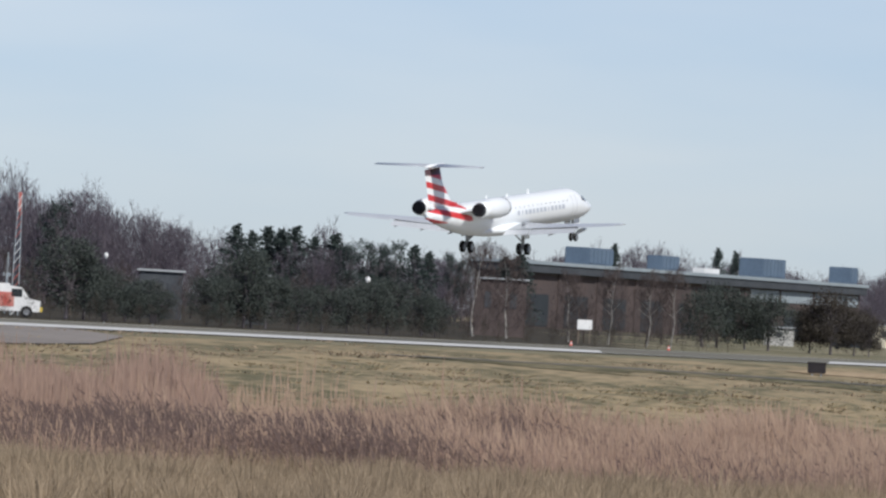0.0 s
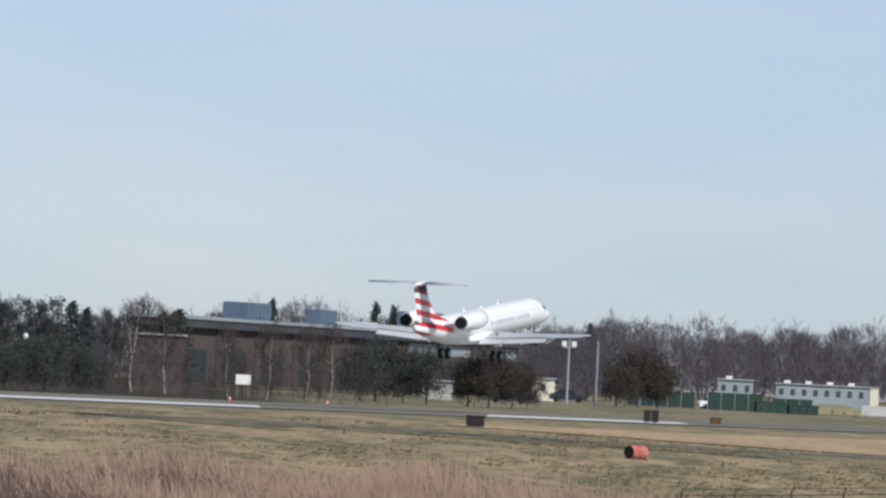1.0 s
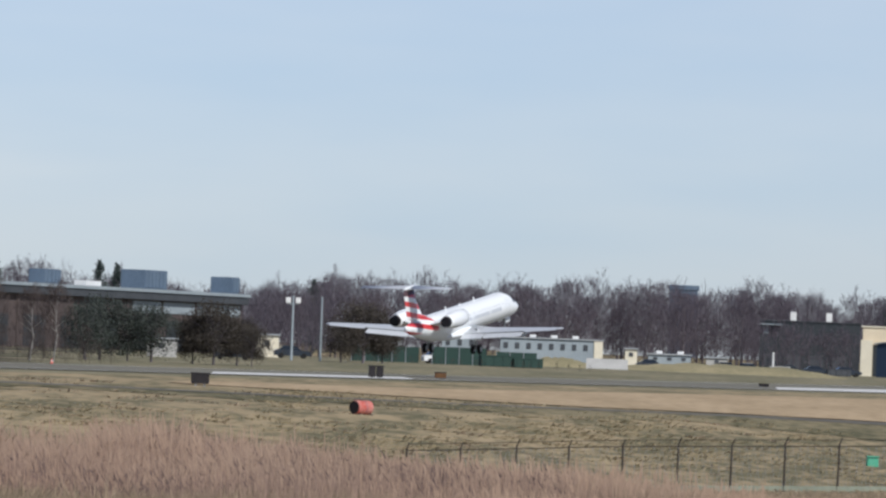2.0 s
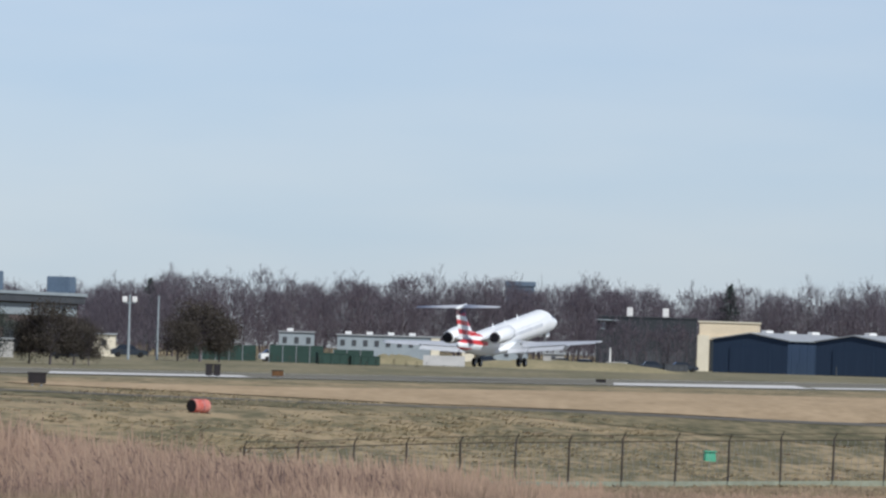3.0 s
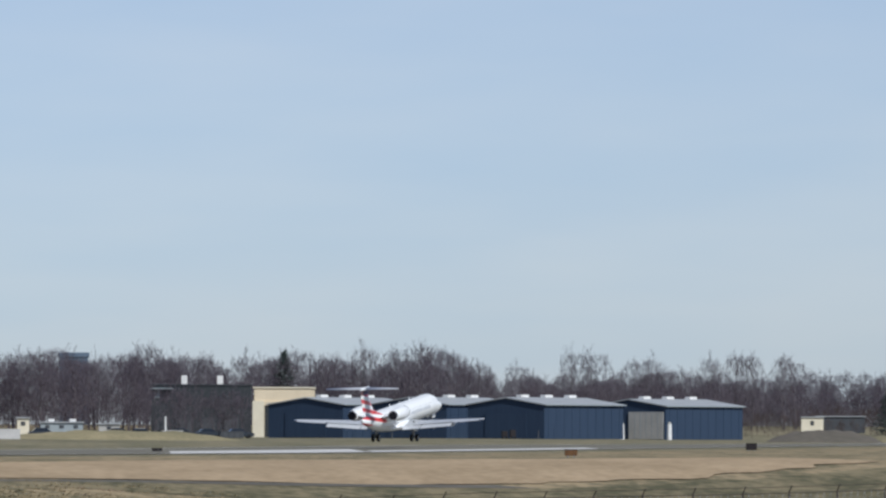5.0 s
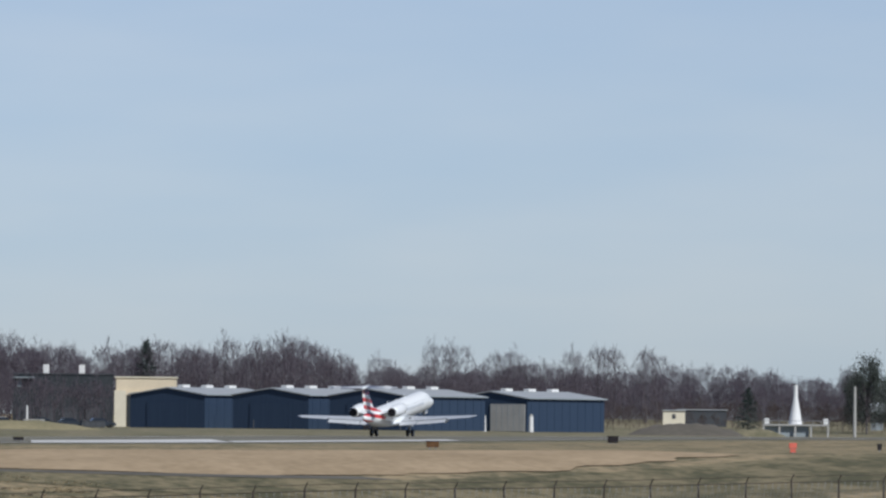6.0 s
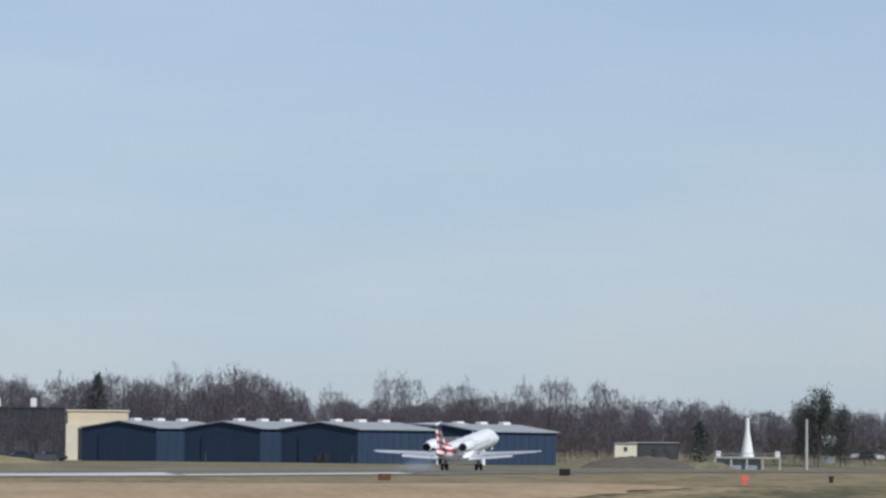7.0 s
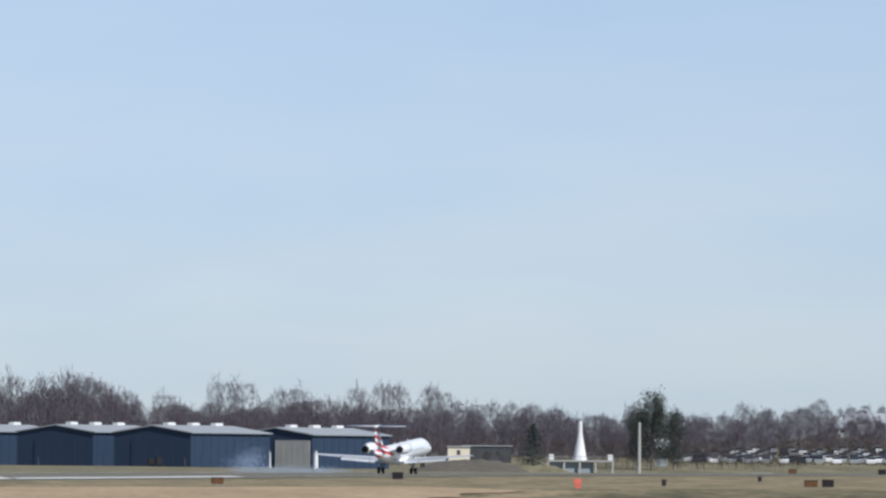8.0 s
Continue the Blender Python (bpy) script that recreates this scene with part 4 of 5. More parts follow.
part("canopy", boxed(-9.8, -5.6, -1.4, 0.0, 8.2, 8.4), M["pale"], t)
for x in (-7.6, -3.4, 0.8, 5.0):
    part("loading_door", boxed(x - 1.3, x + 1.3, -0.12, 0.0, 0.0, 2.9), M["slate"], t)

# long flat-roofed warehouse along the runway
def warehouse():
    v = 1025 * RUN + 402 * SIDE
    t = thing("warehouse", pose(v.x, v.y, ground_z(v.x, v.y), 0, 0, 90 - HEADING), "long flat-roofed brown brick building with dark fascia", "building")
    part("wall", boxed(5, 142, 0, 6, -0.5, 7.2), M["brick"], t, "red-brown brick wall")
    part("fascia", boxed(4.5, 142.5, -0.9, 6.5, 7.2, 8.3, bevel=0.05), M["slate"], t, "dark flat roof fascia")
    part("roof_edge", boxed(4.2, 142.8, -1.1, 6.7, 8.3, 8.75), M["pale"], t, "pale metal roof edge")
    # the bays' shade is put in as flat dark panels on the wall
    for i in range(9):
        x = 8 + i * 14.5
        part("bay_shade", boxed(x, x + 8.4, -0.10, 0.0, 0.2, 4.4), M["drab"], t, "flat dark panel standing for a shaded open bay")
        part("pier", boxed(x - 2.9, x - 2.2, -0.22, 0.0, 0, 7.2), M["brick"], t)
    part("clerestory", boxed(95, 141, -0.12, 0, 5.4, 7.0), M["pale"], t, "pale band of upper windows")
    for x0, x1, h, dy in ((32, 41, 2.3, 3.5), (60, 67, 2.0, 2.2), (101, 110.6, 2.7, 3.6), (139, 145 - 3, 2.4, 3.4)):
        u = part("plant_unit", boxed(x0, x1, 0.5, 0.5 + dy, 8.75, 8.75 + h, bevel=0.08), M["plant"], t, "blue-grey rooftop plant enclosure")
        for i in range(int((x1 - x0) / 1.5)):
            part("louvre", boxed(x0 + 0.2 + i * 1.5, x0 + 1.5 + i * 1.5, 0.42, 0.5, 9.0, 8.5 + h), M["plant"], u)
    part("skylight", boxed(80, 86, 1.5, 3.4, 8.75, 9.5, bevel=0.05), M["offwhite"], t)


warehouse()

# far block over the woods, its distance haze put into the blue-grey colour
t = thing("far_building", stand(-0.12, 1900), "distant flat-topped block above the trees, coloured haze-blue", "building")
part("wall", boxed(-3.2, 3.2, 0, 8, -3, 15.2), M["plant"], t)
part("cap", boxed(-3.5, 3.5, -0.3, 8.3, 15.2, 16.3, bevel=0.1), M["plant"], t)


# long pale shed, trailers, screens and yard clutter
def shed(bearing, dist, wide, tall, deep, wall_mat, label, windows, turn=0.0, up=0.0, end=None):
    t = thing("site_building", stand(bearing, dist, turn, up), label, "building")
    part("wall", boxed(-wide / 2, wide / 2, 0, deep, -up - 0.4, tall, bevel=0.03), wall_mat, t)
    part("roof", boxed(-wide / 2 - 0.2, wide / 2 + 0.2, -0.25, deep + 0.2, tall, tall + 0.16), M["roof"], t)
    for i in range(windows):
        x = -wide / 2 + (i + 0.5) * wide / windows
        part("window", boxed(x - 0.3, x + 0.3, -0.08, 0.0, tall * 0.5, tall * 0.78), M["slate"], t)
    for i in range(int(wide / 3) if windows > 2 else 0):
        x = -wide / 2 + 1.1 + i * 3.0
        part("roof_unit", boxed(x, x + 0.9, 0.6, 1.5, tall + 0.16, tall + 0.55, bevel=0.03), M["offwhite"], t)
    if end:
        part("end_panel", boxed(wide / 2 - 1.2, wide / 2 + 0.02, -0.12, 0.0, -0.2, tall - 0.05), end, t, "cream end wall")
    return t


shed(-1.0, 1190, 14.4, 2.9, 6, M["pale"], "long pale blue-grey site office with small windows", 9, up=0.9, end=M["cream"])
shed(-1.62, 1195, 5.0, 3.1, 5, M["pale"], "pale grey prefabricated cabin", 3, up=0.9)
shed(-0.20, 1195, 6.0, 1.5, 4, M["pale"], "low pale grey cabin", 3, up=0.7)
shed(0.12, 1195, 3.0, 1.4, 3, M["concrete"], "small pale plastered hut", 1, up=0.6)
shed(-0.46, 1190, 1.7, 2.0, 3, M["cream"], "small cream painted hut", 1, up=0.8)
shed(-2.92, 1010, 2.8, 2.6, 3, M["cream"], "small cream hut behind the trees", 1)
shed(-3.63, 900, 3.2, 1.9, 3, M["concrete"], "low pale hut beyond the trees", 1)
shed(4.87, 1490, 3.9, 2.7, 4, M["cream"], "small cream bungalow with pale roof", 1, up=1.1)
shed(-7.82, 700, 3.6, 3.9, 4, M["slate"], "low dark shed with pale roof among pines", 2)
shed(-7.17, 700, 2.0, 4.0, 3, M["slate"], "narrow dark shed with pale roof among pines", 1)
shed(-5.52, 765, 4.6, 5.1, 5, M["brick"], "brown brick annex with pale flat roof edge", 2)
shed(5.06, 1560, 9.0, 3.0, 5, M["slate"], "low dark shed by the wood", 2)

def cottage(bearing, dist, wide, tall, wall_mat):
    t = thing("house", stand(bearing, dist), "small pale house with grey gabled roof among the trees", "house", "hillside houses")
    part("wall", boxed(-wide / 2, wide / 2, 0, 6, -1.5, tall, bevel=0.03), wall_mat, t)
    bm = bmesh.new()
    loft(bm, [[(x, -0.4, tall), (x, 3.0, tall + 1.9), (x, 6.4, tall), (x, 6.4, tall - 0.15), (x, -0.4, tall - 0.15)] for x in (-wide / 2 - 0.4, wide / 2 + 0.4)])
    part("roof", bm, M["roof"], t, "pale grey shingled roof")
    for i in range(3):
        x = -wide / 2 + (i + 0.5) * wide / 3
        part("window", boxed(x - 0.45, x + 0.45, -0.08, 0.0, tall * 0.45, tall * 0.8), M["slate"], t)


for b, d, w, h, k in ((7.42, 1716, 3.6, 2.2, "offwhite"), (7.55, 1722, 4.2, 2.6, "pale"), (7.70, 1716, 4.0, 2.8, "pale"), (7.62, 1700, 2.8, 1.8, "concrete"), (6.24, 1545, 2.2, 3.2, "pale"), (7.82, 1706, 3.4, 2.2, "pale")):
    cottage(b, d, w, h, M[k])
for b, w, h in ((-2.12, 8.0, 1.9), (-1.62, 6.4, 2.1), (-1.22, 5.2, 1.8)):
    t = thing("screen_fence", stand(b, 1000), "dark green mesh windscreen fence panels", "fence", "green screens")
    for i in range(int(w / 1.6)):
        x = -w / 2 + i * 1.6
        part("panel", boxed(x + 0.03, x + 1.57, -0.02, 0.02, 0.05, h), M["green"], t)
        part("post", boxed(x - 0.04, x + 0.04, -0.06, -0.02, 0, h + 0.12), M["steel"], t)


def dumpster(b, d, w, h, material, label):
    t = thing("skip_container", stand(b, d, 8), label, "container", "yard containers")
    part("body", boxed(-w / 2, w / 2, 0, 2.2, 0.1, h, bevel=0.05), material, t)
    part("rim", boxed(-w / 2 - 0.05, w / 2 + 0.05, -0.05, 2.25, h, h + 0.1), material, t)
    for i in range(4):
        x = -w / 2 + (i + 0.5) * w / 4
        part("rib", boxed(x - 0.06, x + 0.06, -0.07, 0, 0.1, h), material, t)


dumpster(-1.35, 985, 4.2, 1.3, M["green"], "dark green steel skip")
dumpster(-1.15, 985, 3.4, 1.1, M["green"], "low dark green steel skip")
dumpster(0.55, 1230, 3.0, 1.1, M["concrete"], "grey concrete block store")
dumpster(0.95, 1240, 3.4, 1.0, M["slate"], "low dark steel container")


def mound(name, b, d, w, deep, h, material, label):
    g = random.Random(name + str(b))
    n, rows, verts, faces = 22, 7, [], []
    c = at(b, d)
    t = -radians(b)
    for j in range(rows):
        for i in range(n + 1):
            u, v = i / n * 2 - 1, j / (rows - 1) * 2 - 1
            k = max(0.0, 1 - abs(u) ** 2.6) * max(0.0, 1 - v * v)
            x, y = u * w / 2, v * deep / 2
            verts.append((x * math.cos(t) - y * math.sin(t), x * math.sin(t) + y * math.cos(t), -0.3 + (h + 0.3) * k * g.uniform(0.9, 1.08)))
    for j in range(rows - 1):
        for i in range(n):
            a = j * (n + 1) + i
            faces.append((a, a + 1, a + n + 2, a + n + 1))
    ob = new(name, mesh_of(name, verts, faces, material, True))
    ob.matrix_basis = Matrix.Translation(c)
    tagged(ob, label, "earth mound")


mound("earth_bank", 0.15, 1130, 36, 26, 1.25, M["bank"], "low bank of dry tan grass")
mound("earth_bank", -0.95, 1120, 10, 16, 1.3, M["bank"], "low bank of olive grass")
mound("earth_bank", 4.95, 1360, 20, 22, 2.0, M["dirt"], "bare brown earth mound beside the runway")
mound("earth_bank", 5.4, 1380, 12, 14, 1.2, M["verge"], "low grassy mound beside the beacon")
t = thing("concrete_slab", stand(-0.62, 1098), "sloping pale concrete slab set in the bank", "slab")
bm = bmesh.new()
loft(bm, [[(x, 0, 0.1), (x, 2.2, 1.35), (x, 2.6, 1.2), (x, 2.6, -0.3), (x, 0, -0.3)] for x in (-2.7, 2.7)])
part("slab", bm, M["concrete"], t)
part("joint", boxed(-0.06, 0.06, -0.02, 0.02, 0.0, 0.12), M["slate"], t)


# ---- beacon, poles, masts ----
t = thing("navigation_beacon", stand(5.69, 1400), "white cone aerial on a raised pale platform", "beacon")
bm = bmesh.new()
rod(bm, (0, 0, 2.0), (0, 0, 6.6), 1.15, 0.36, 20)
part("cone", bm, M["offwhite"], t, "tall white tapering cone", smooth=False)
part("cap", rodded((0, 0, 6.6), (0, 0, 8.5), 0.38, 0.34, 16), M["offwhite"], t)
part("platform", boxed(-5.4, 5.6, -3.5, 3.5, 1.75, 2.05, bevel=0.04), M["concrete"], t)
for x in (-5.2, -2.6, 0.0, 2.6, 5.4):
    part("column", boxed(x - 0.16, x + 0.16, -3.4, -3.1, -0.2, 1.75), M["concrete"], t)
part("equipment_room", boxed(-5.3, 2.2, -2.6, 2.6, -0.2, 1.75), M["pale"], t, "shaded room under the platform")
part("railing", boxed(-5.4, 5.6, -3.5, -3.44, 2.6, 2.68), M["steel"], t)
for i in range(9):
    x = -5.4 + i * 1.37
    part("rail_post", boxed(x, x + 0.07, -3.5, -3.44, 2.05, 2.65), M["steel"], t)
for x in (-4.7, 5.0):
    part("cabinet", boxed(x - 0.4, x + 0.4, -3.0, -2.2, 2.05, 3.0, bevel=0.03), M["offwhite"], t)


def pole(b, d, h, material, label, arms=(), r=0.16, name="utility_pole"):
    t = thing(name, stand(b, d), label, "pole")
    part("shaft", rodded((0, 0, -0.3), (0, 0, h), r, r * 0.7, 10), material, t)
    for z, w, th in arms:
        part("crossarm", boxed(-w / 2, w / 2, -0.09, 0.09, z, z + th), material, t)
    return t


pole(6.09, 1400, 8.4, M["concrete"], "tall pale grey pole beside the beacon", r=0.3)
t = pole(-2.755, 940, 7.2, M["pale"], "grey floodlight pole with two lamp heads", ((6.2, 1.3, 0.14),), 0.16, "floodlight_pole")
for x in (-0.55, 0.55):
    part("lamp_head", boxed(x - 0.28, x + 0.28, -0.3, 0.3, 6.35, 7.0, bevel=0.05), M["offwhite"], t)
pole(-2.56, 950, 7.2, M["pale"], "slim grey light pole", r=0.15)
pole(0.50, 1500, 3.6, M["offwhite"], "short white post by the yard", r=0.22)
pole(-8.425, 650, 3.4, M["wood"], "short wooden pole by the trees", r=0.13)
t = thing("light_mast", stand(-8.80, 620), "slender red and white lattice mast", "mast")
for sx, sy in ((-1, -1), (1, -1), (0, 1)):
    part("leg", rodded((sx * 0.28, sy * 0.25, -0.2), (sx * 0.12, sy * 0.12, 9.0), 0.05, sides=6), M["pale"], t)
for i in range(14):
    z = i * 0.63
    part("brace", rodded((-0.27 + z * 0.016, -0.24, z), (0.27 - z * 0.016, -0.24, z + 0.6), 0.03, sides=5), M["red"] if (i // 3) % 2 else M["offwhite"], t)
part("top_band", boxed(-0.16, 0.16, -0.16, 0.16, 7.6, 9.0), M["red"], t, "faded red top section")
pole(-8.86, 640, 4.6, M["pale"], "grey equipment post by the mast", ((1.4, 0.8, 0.5), (2.8, 0.6, 0.3)), 0.12)
for b, d in ((3.585, 1425), (3.905, 1425)):
    t = thing("bollard", stand(b, d), "stout white marker post before the hangar door", "post", "white marker posts")
    part("shaft", rodded((0, 0, -0.1), (0, 0, 2.6), 0.42, 0.36, 12), M["offwhite"], t)
    part("head", rodded((0, 0, 2.6), (0, 0, 3.0), 0.3, 0.22, 12), M["concrete"], t)
for b, d, h in ((2.79, 1380, 1.3), (2.845, 1378, 1.5)):
    t = thing("apron_cart", stand(b, d, 15), "dark wheeled ground cart on the apron", "cart", "apron carts")
    part("box", boxed(-0.45, 0.45, -0.5, 0.5, 0.35, h, bevel=0.04), M["black"], t)
    for x in (-0.35, 0.35):
        part("wheel", rodded((x, -0.55, 0.2), (x, -0.4, 0.2), 0.2, sides=12), M["rubber"], t)


for b in (2.03, 3.02):
    pole(b, 1378, 1.5, M["slate"], "short grey post on the hangar apron", r=0.12, name="apron_post")


# ---- airfield signs, drum, markers ----
def sign(b, d, w, h, material, label, turn=0.0, legs=2):
    t = thing("airfield_sign", stand(b, d, turn), label, "sign", "airfield signs")
    o = part("panel", boxed(-w / 2, w / 2, -0.12, 0.12, 0.14, h, bevel=0.03), material, t)
    part("frame", boxed(-w / 2 - 0.03, w / 2 + 0.03, -0.14, 0.14, h - 0.05, h + 0.02), M["black"], o)
    for i in range(legs):
        x = -w / 2 + (i + 0.5) * w / legs
        part("leg", rodded((x, 0, -0.1), (x, 0, 0.2), 0.05, sides=8), M["steel"], t)


sign(-3.364, 470, 1.0, 0.74, M["black"], "black-backed airfield sign on short legs", 4)
sign(-2.205, 600, 0.48, 0.95, M["black"], "narrow black-backed sign, one of a pair", 10, 1)
sign(-2.152, 600, 0.48, 0.95, M["black"], "narrow black-backed sign, one of a pair", 10, 1)
sign(-1.742, 636, 0.85, 0.58, M["rust"], "small brown airfield sign", 5)
sign(0.444, 752, 0.9, 0.40, M["black"], "low black airfield sign", 0)
sign(3.241, 641, 0.95, 0.62, M["rust"], "brown airfield sign near the runway", 5)
sign(4.459, 823, 1.05, 0.78, M["black"], "black airfield sign near the runway", 0)
sign(6.259, 688, 0.32, 0.62, M["black"], "small black marker in the grass", 20, 1)
sign(6.905, 828, 0.34, 0.62, M["black"], "small black marker in the grass", 20, 1)
sign(7.25, 693, 1.1, 0.66, M["rust"], "brown half of a wide airfield sign", 3)
sign(7.365, 691, 0.95, 0.72, M["black"], "black half of a wide airfield sign", 3)
sign(7.126, 1380, 1.3, 0.9, M["rust"], "brown airfield sign beyond the runway", 0)
sign(7.73, 1380, 1.3, 0.95, M["black"], "black airfield sign beyond the runway", 0)
sign(-7.86, 590, 0.5, 0.75, M["black"], "small dark runway marker", 10, 1)
sign(-8.19, 575, 0.35, 0.7, M["black"], "small dark runway marker", 10, 1)

for b, d in ((-5.03, 661), (-4.37, 681)):
    t = thing("marker_cone", stand(b, d) @ Matrix.Scale(0.55, 4), "small orange cone with pale band by the runway", "cone", "runway cones")
    part("cone", rodded((0, 0, 0.05), (0, 0, 0.75), 0.24, 0.05, 14), M["orange"], t)
    part("band", rodded((0, 0, 0.35), (0, 0, 0.5), 0.165, 0.125, 14), M["offwhite"], t)
    part("base", boxed(-0.3, 0.3, -0.3, 0.3, -0.05, 0.06, bevel=0.02), M["rubber"], t)

# red and white orange-marked target stand
t = thing("marker_stand", stand(5.675, 625) @ Matrix.Scale(0.8, 4), "bright orange-red marker board on a post", "marker")
part("board", boxed(-0.36, 0.36, -0.06, 0.06, 0.5, 1.0, bevel=0.03), M["orange"], t)
part("skirt", boxed(-0.26, 0.26, -0.05, 0.05, 0.12, 0.46, bevel=0.02), M["orange"], t)
part("post", rodded((0, 0, -0.1), (0, 0, 0.95), 0.035, sides=8), M["steel"], t)

t = thing("drum", stand(-2.267, 421, 48) @ Matrix.Scale(0.8, 4), "fallen red steel drum with pale band and flat black disc for the shade in the open end", "drum")
bm = bmesh.new()
loft(bm, [[(x, r * math.cos(k), 0.44 + r * math.sin(k)) for k in (2 * math.pi * i / 28 for i in range(28))]
          for x, r in ((-0.66, 0.34), (-0.66, 0.42), (-0.62, 0.44), (-0.25, 0.43), (-0.22, 0.455), (-0.19, 0.43), (0.19, 0.43), (0.22, 0.455), (0.25, 0.43), (0.62, 0.44), (0.66, 0.42), (0.66, 0.1))], caps=True)
part("shell", bm, M["red"], t, "red ribbed drum shell")
# shade in the drum's end, put in as a solid black disc
part("end_shade", rodded((-0.70, 0, 0.44), (-0.655, 0, 0.44), 0.40, sides=28), M["black"], t, "flat black disc for the shade in the open end")
part("band", loft(bmesh.new(), [[(x, 0.447 * math.cos(k), 0.44 + 0.447 * math.sin(k)) for k in (2 * math.pi * i / 28 for i in range(28))] for x in (0.0, 0.16)], caps=False), M["pink"], t, "faded pinkish band")
for x in (-0.5, 0.5):
    part("chock", boxed(x - 0.08, x + 0.08, -0.5, 0.5, -0.1, 0.06), M["wood"], t)

t = thing("green_box", stand(1.193, 437, 12), "small bright green plastic utility box", "box")
part("body", boxed(-0.3, 0.3, -0.22, 0.22, -0.05, 0.46, bevel=0.05), M["teal"], t)
part("lid", boxed(-0.34, 0.34, -0.26, 0.26, 0.46, 0.55, bevel=0.03), M["teal"], t)

t = thing("notice_board", stand(-4.945, 725, 12), "blank white notice board on two posts", "sign")
part("board", boxed(-0.65, 0.65, -0.05, 0.05, 1.2, 2.05, bevel=0.02), M["offwhite"], t)
for x in (-0.5, 0.5):
    part("post", boxed(x - 0.05, x + 0.05, 0.05, 0.12, -0.2, 1.9), M["wood"], t)
for b, d, z, r, lab in ((-6.426, 735, 4.3, 0.24, "white round lamp on a pole"), (-8.20, 735, 5.0, 0.20, "white lamp on a pole"), (-7.83, 735, 3.2, 0.18, "white lamp on a pole"), (-7.70, 735, 3.0, 0.18, "white lamp on a pole")):
    t = thing("yard_lamp", stand(b, d), lab + " among the scrub", "lamp", "yard lamps")
    part("shaft", rodded((0, 0, -0.2), (0, 0, z), 0.045, sides=8), M["slate"], t)
    bm = bmesh.new()
    bmesh.ops.create_uvsphere(bm, u_segments=14, v_segments=8, radius=r, matrix=Matrix.Translation((0, 0, z)) @ Matrix.Diagonal((1, 1, 1.3, 1)))
    part("globe", bm, M["offwhite"], t, smooth=True)
    part("collar", rodded((0, 0, z - r - 0.12), (0, 0, z - r + 0.05), 0.11, sides=10), M["steel"], t)


# ---- vehicles ----
def truck(m, label):
    t = thing("airport_truck", m, label, "truck")
    bm = bmesh.new()
    side = [(-3.2, 0.45), (3.0, 0.45), (3.05, 1.2), (2.3, 1.35), (1.7, 2.1), (0.9, 2.2), (0.85, 2.35), (-3.2, 2.35)]
    loft(bm, [[(x, y, z) for x, z in side] for y in (-1.1, 1.1)])
    b = part("body", bm, M["offwhite"], t, "white truck body")
    part("stripe", boxed(-3.1, 1.2, -1.13, -1.1, 0.75, 1.75), M["red"], b, "red side panel")
    part("side_window", boxed(1.0, 1.75, -1.13, -1.1, 1.45, 2.0), M["glass"], b)
    part("bumper", boxed(3.0, 3.2, -1.05, 1.05, 0.45, 0.8, bevel=0.04), M["yellow"], t)
    for x in (-2.1, 2.1):
        for y in (-1.0, 1.0):
            w = part("tyre", rodded((x, y - 0.14, 0.42), (x, y + 0.14, 0.42), 0.42, sides=18), M["rubber"], t)
            part("rim", rodded((x, y - 0.16, 0.42), (x, y + 0.16, 0.42), 0.22, sides=12), M["steel"], w)


truck(stand(-8.92, 590, 0, 0.0), "white airport truck with red side panel by the runway")


def car(name, paint, label):
    t = thing(name, Matrix.Identity(4), label, "car", "parked cars")
    bm = bmesh.new()
    side = [(-2.1, 0.3), (2.15, 0.3), (2.2, 0.65), (2.0, 0.85), (1.0, 0.95), (-1.9, 1.0), (-2.15, 0.8)]
    loft(bm, [[(x, y, z) for x, z in side] for y in (-0.88, 0.88)])
    part("body", bm, paint, t)
    bm = bmesh.new()
    loft(bm, [[(1.0, y, 0.93), (0.35, y * 0.88, 1.42), (-1.2, y * 0.88, 1.45), (-1.8, y, 0.95)] for y in (-0.8, 0.8)])
    part("cabin", bm, M["glass"], t)
    part("roof", boxed(-1.15, 0.3, -0.68, 0.68, 1.42, 1.49, bevel=0.02), paint, t)
    for x in (-1.35, 1.35):
        for y in (-0.8, 0.8):
            part("wheel", rodded((x, y - 0.1, 0.31), (x, y + 0.1, 0.31), 0.31, sides=12), M["rubber"], t)
    return t


cars = [car("car", M["offwhite"], "white car parked in a full row"), car("car", M["car_a"], "silver car parked in a full row"), car("car", M["car_b"], "dark car parked in a full row")]
g1 = random.Random(8)
first = [True] * 3
for row, d in enumerate((1578, 1588, 1598, 1608, 1618, 1628, 1638, 1648)):
    b = 6.36 + 0.037 * (row % 3)
    while b < 8.0:
        if g1.random() < 0.85:
            i = g1.choice((0, 0, 1, 1, 1, 2, 2))
            if first[i]:
                cars[i].matrix_basis, first[i] = stand(b, d, 90), False
            else:
                copy_thing(cars[i], stand(b, d, 90 + g1.uniform(-3, 3)))
        b += 0.118
for b, d, k, turn in ((-2.75, 1000, 2, 5), (-1.75, 1020, 0, 12), (0.35, 1185, 1, 0), (-0.32, 1183, 2, 8), (0.2, 1186, 2, 0), (-3.15, 900, 2, 0), (1.0, 1300, 2, 10), (0.8, 1300, 2, 4), (0.62, 1300, 2, 0)):
    copy_thing(cars[k], stand(b, d, turn))


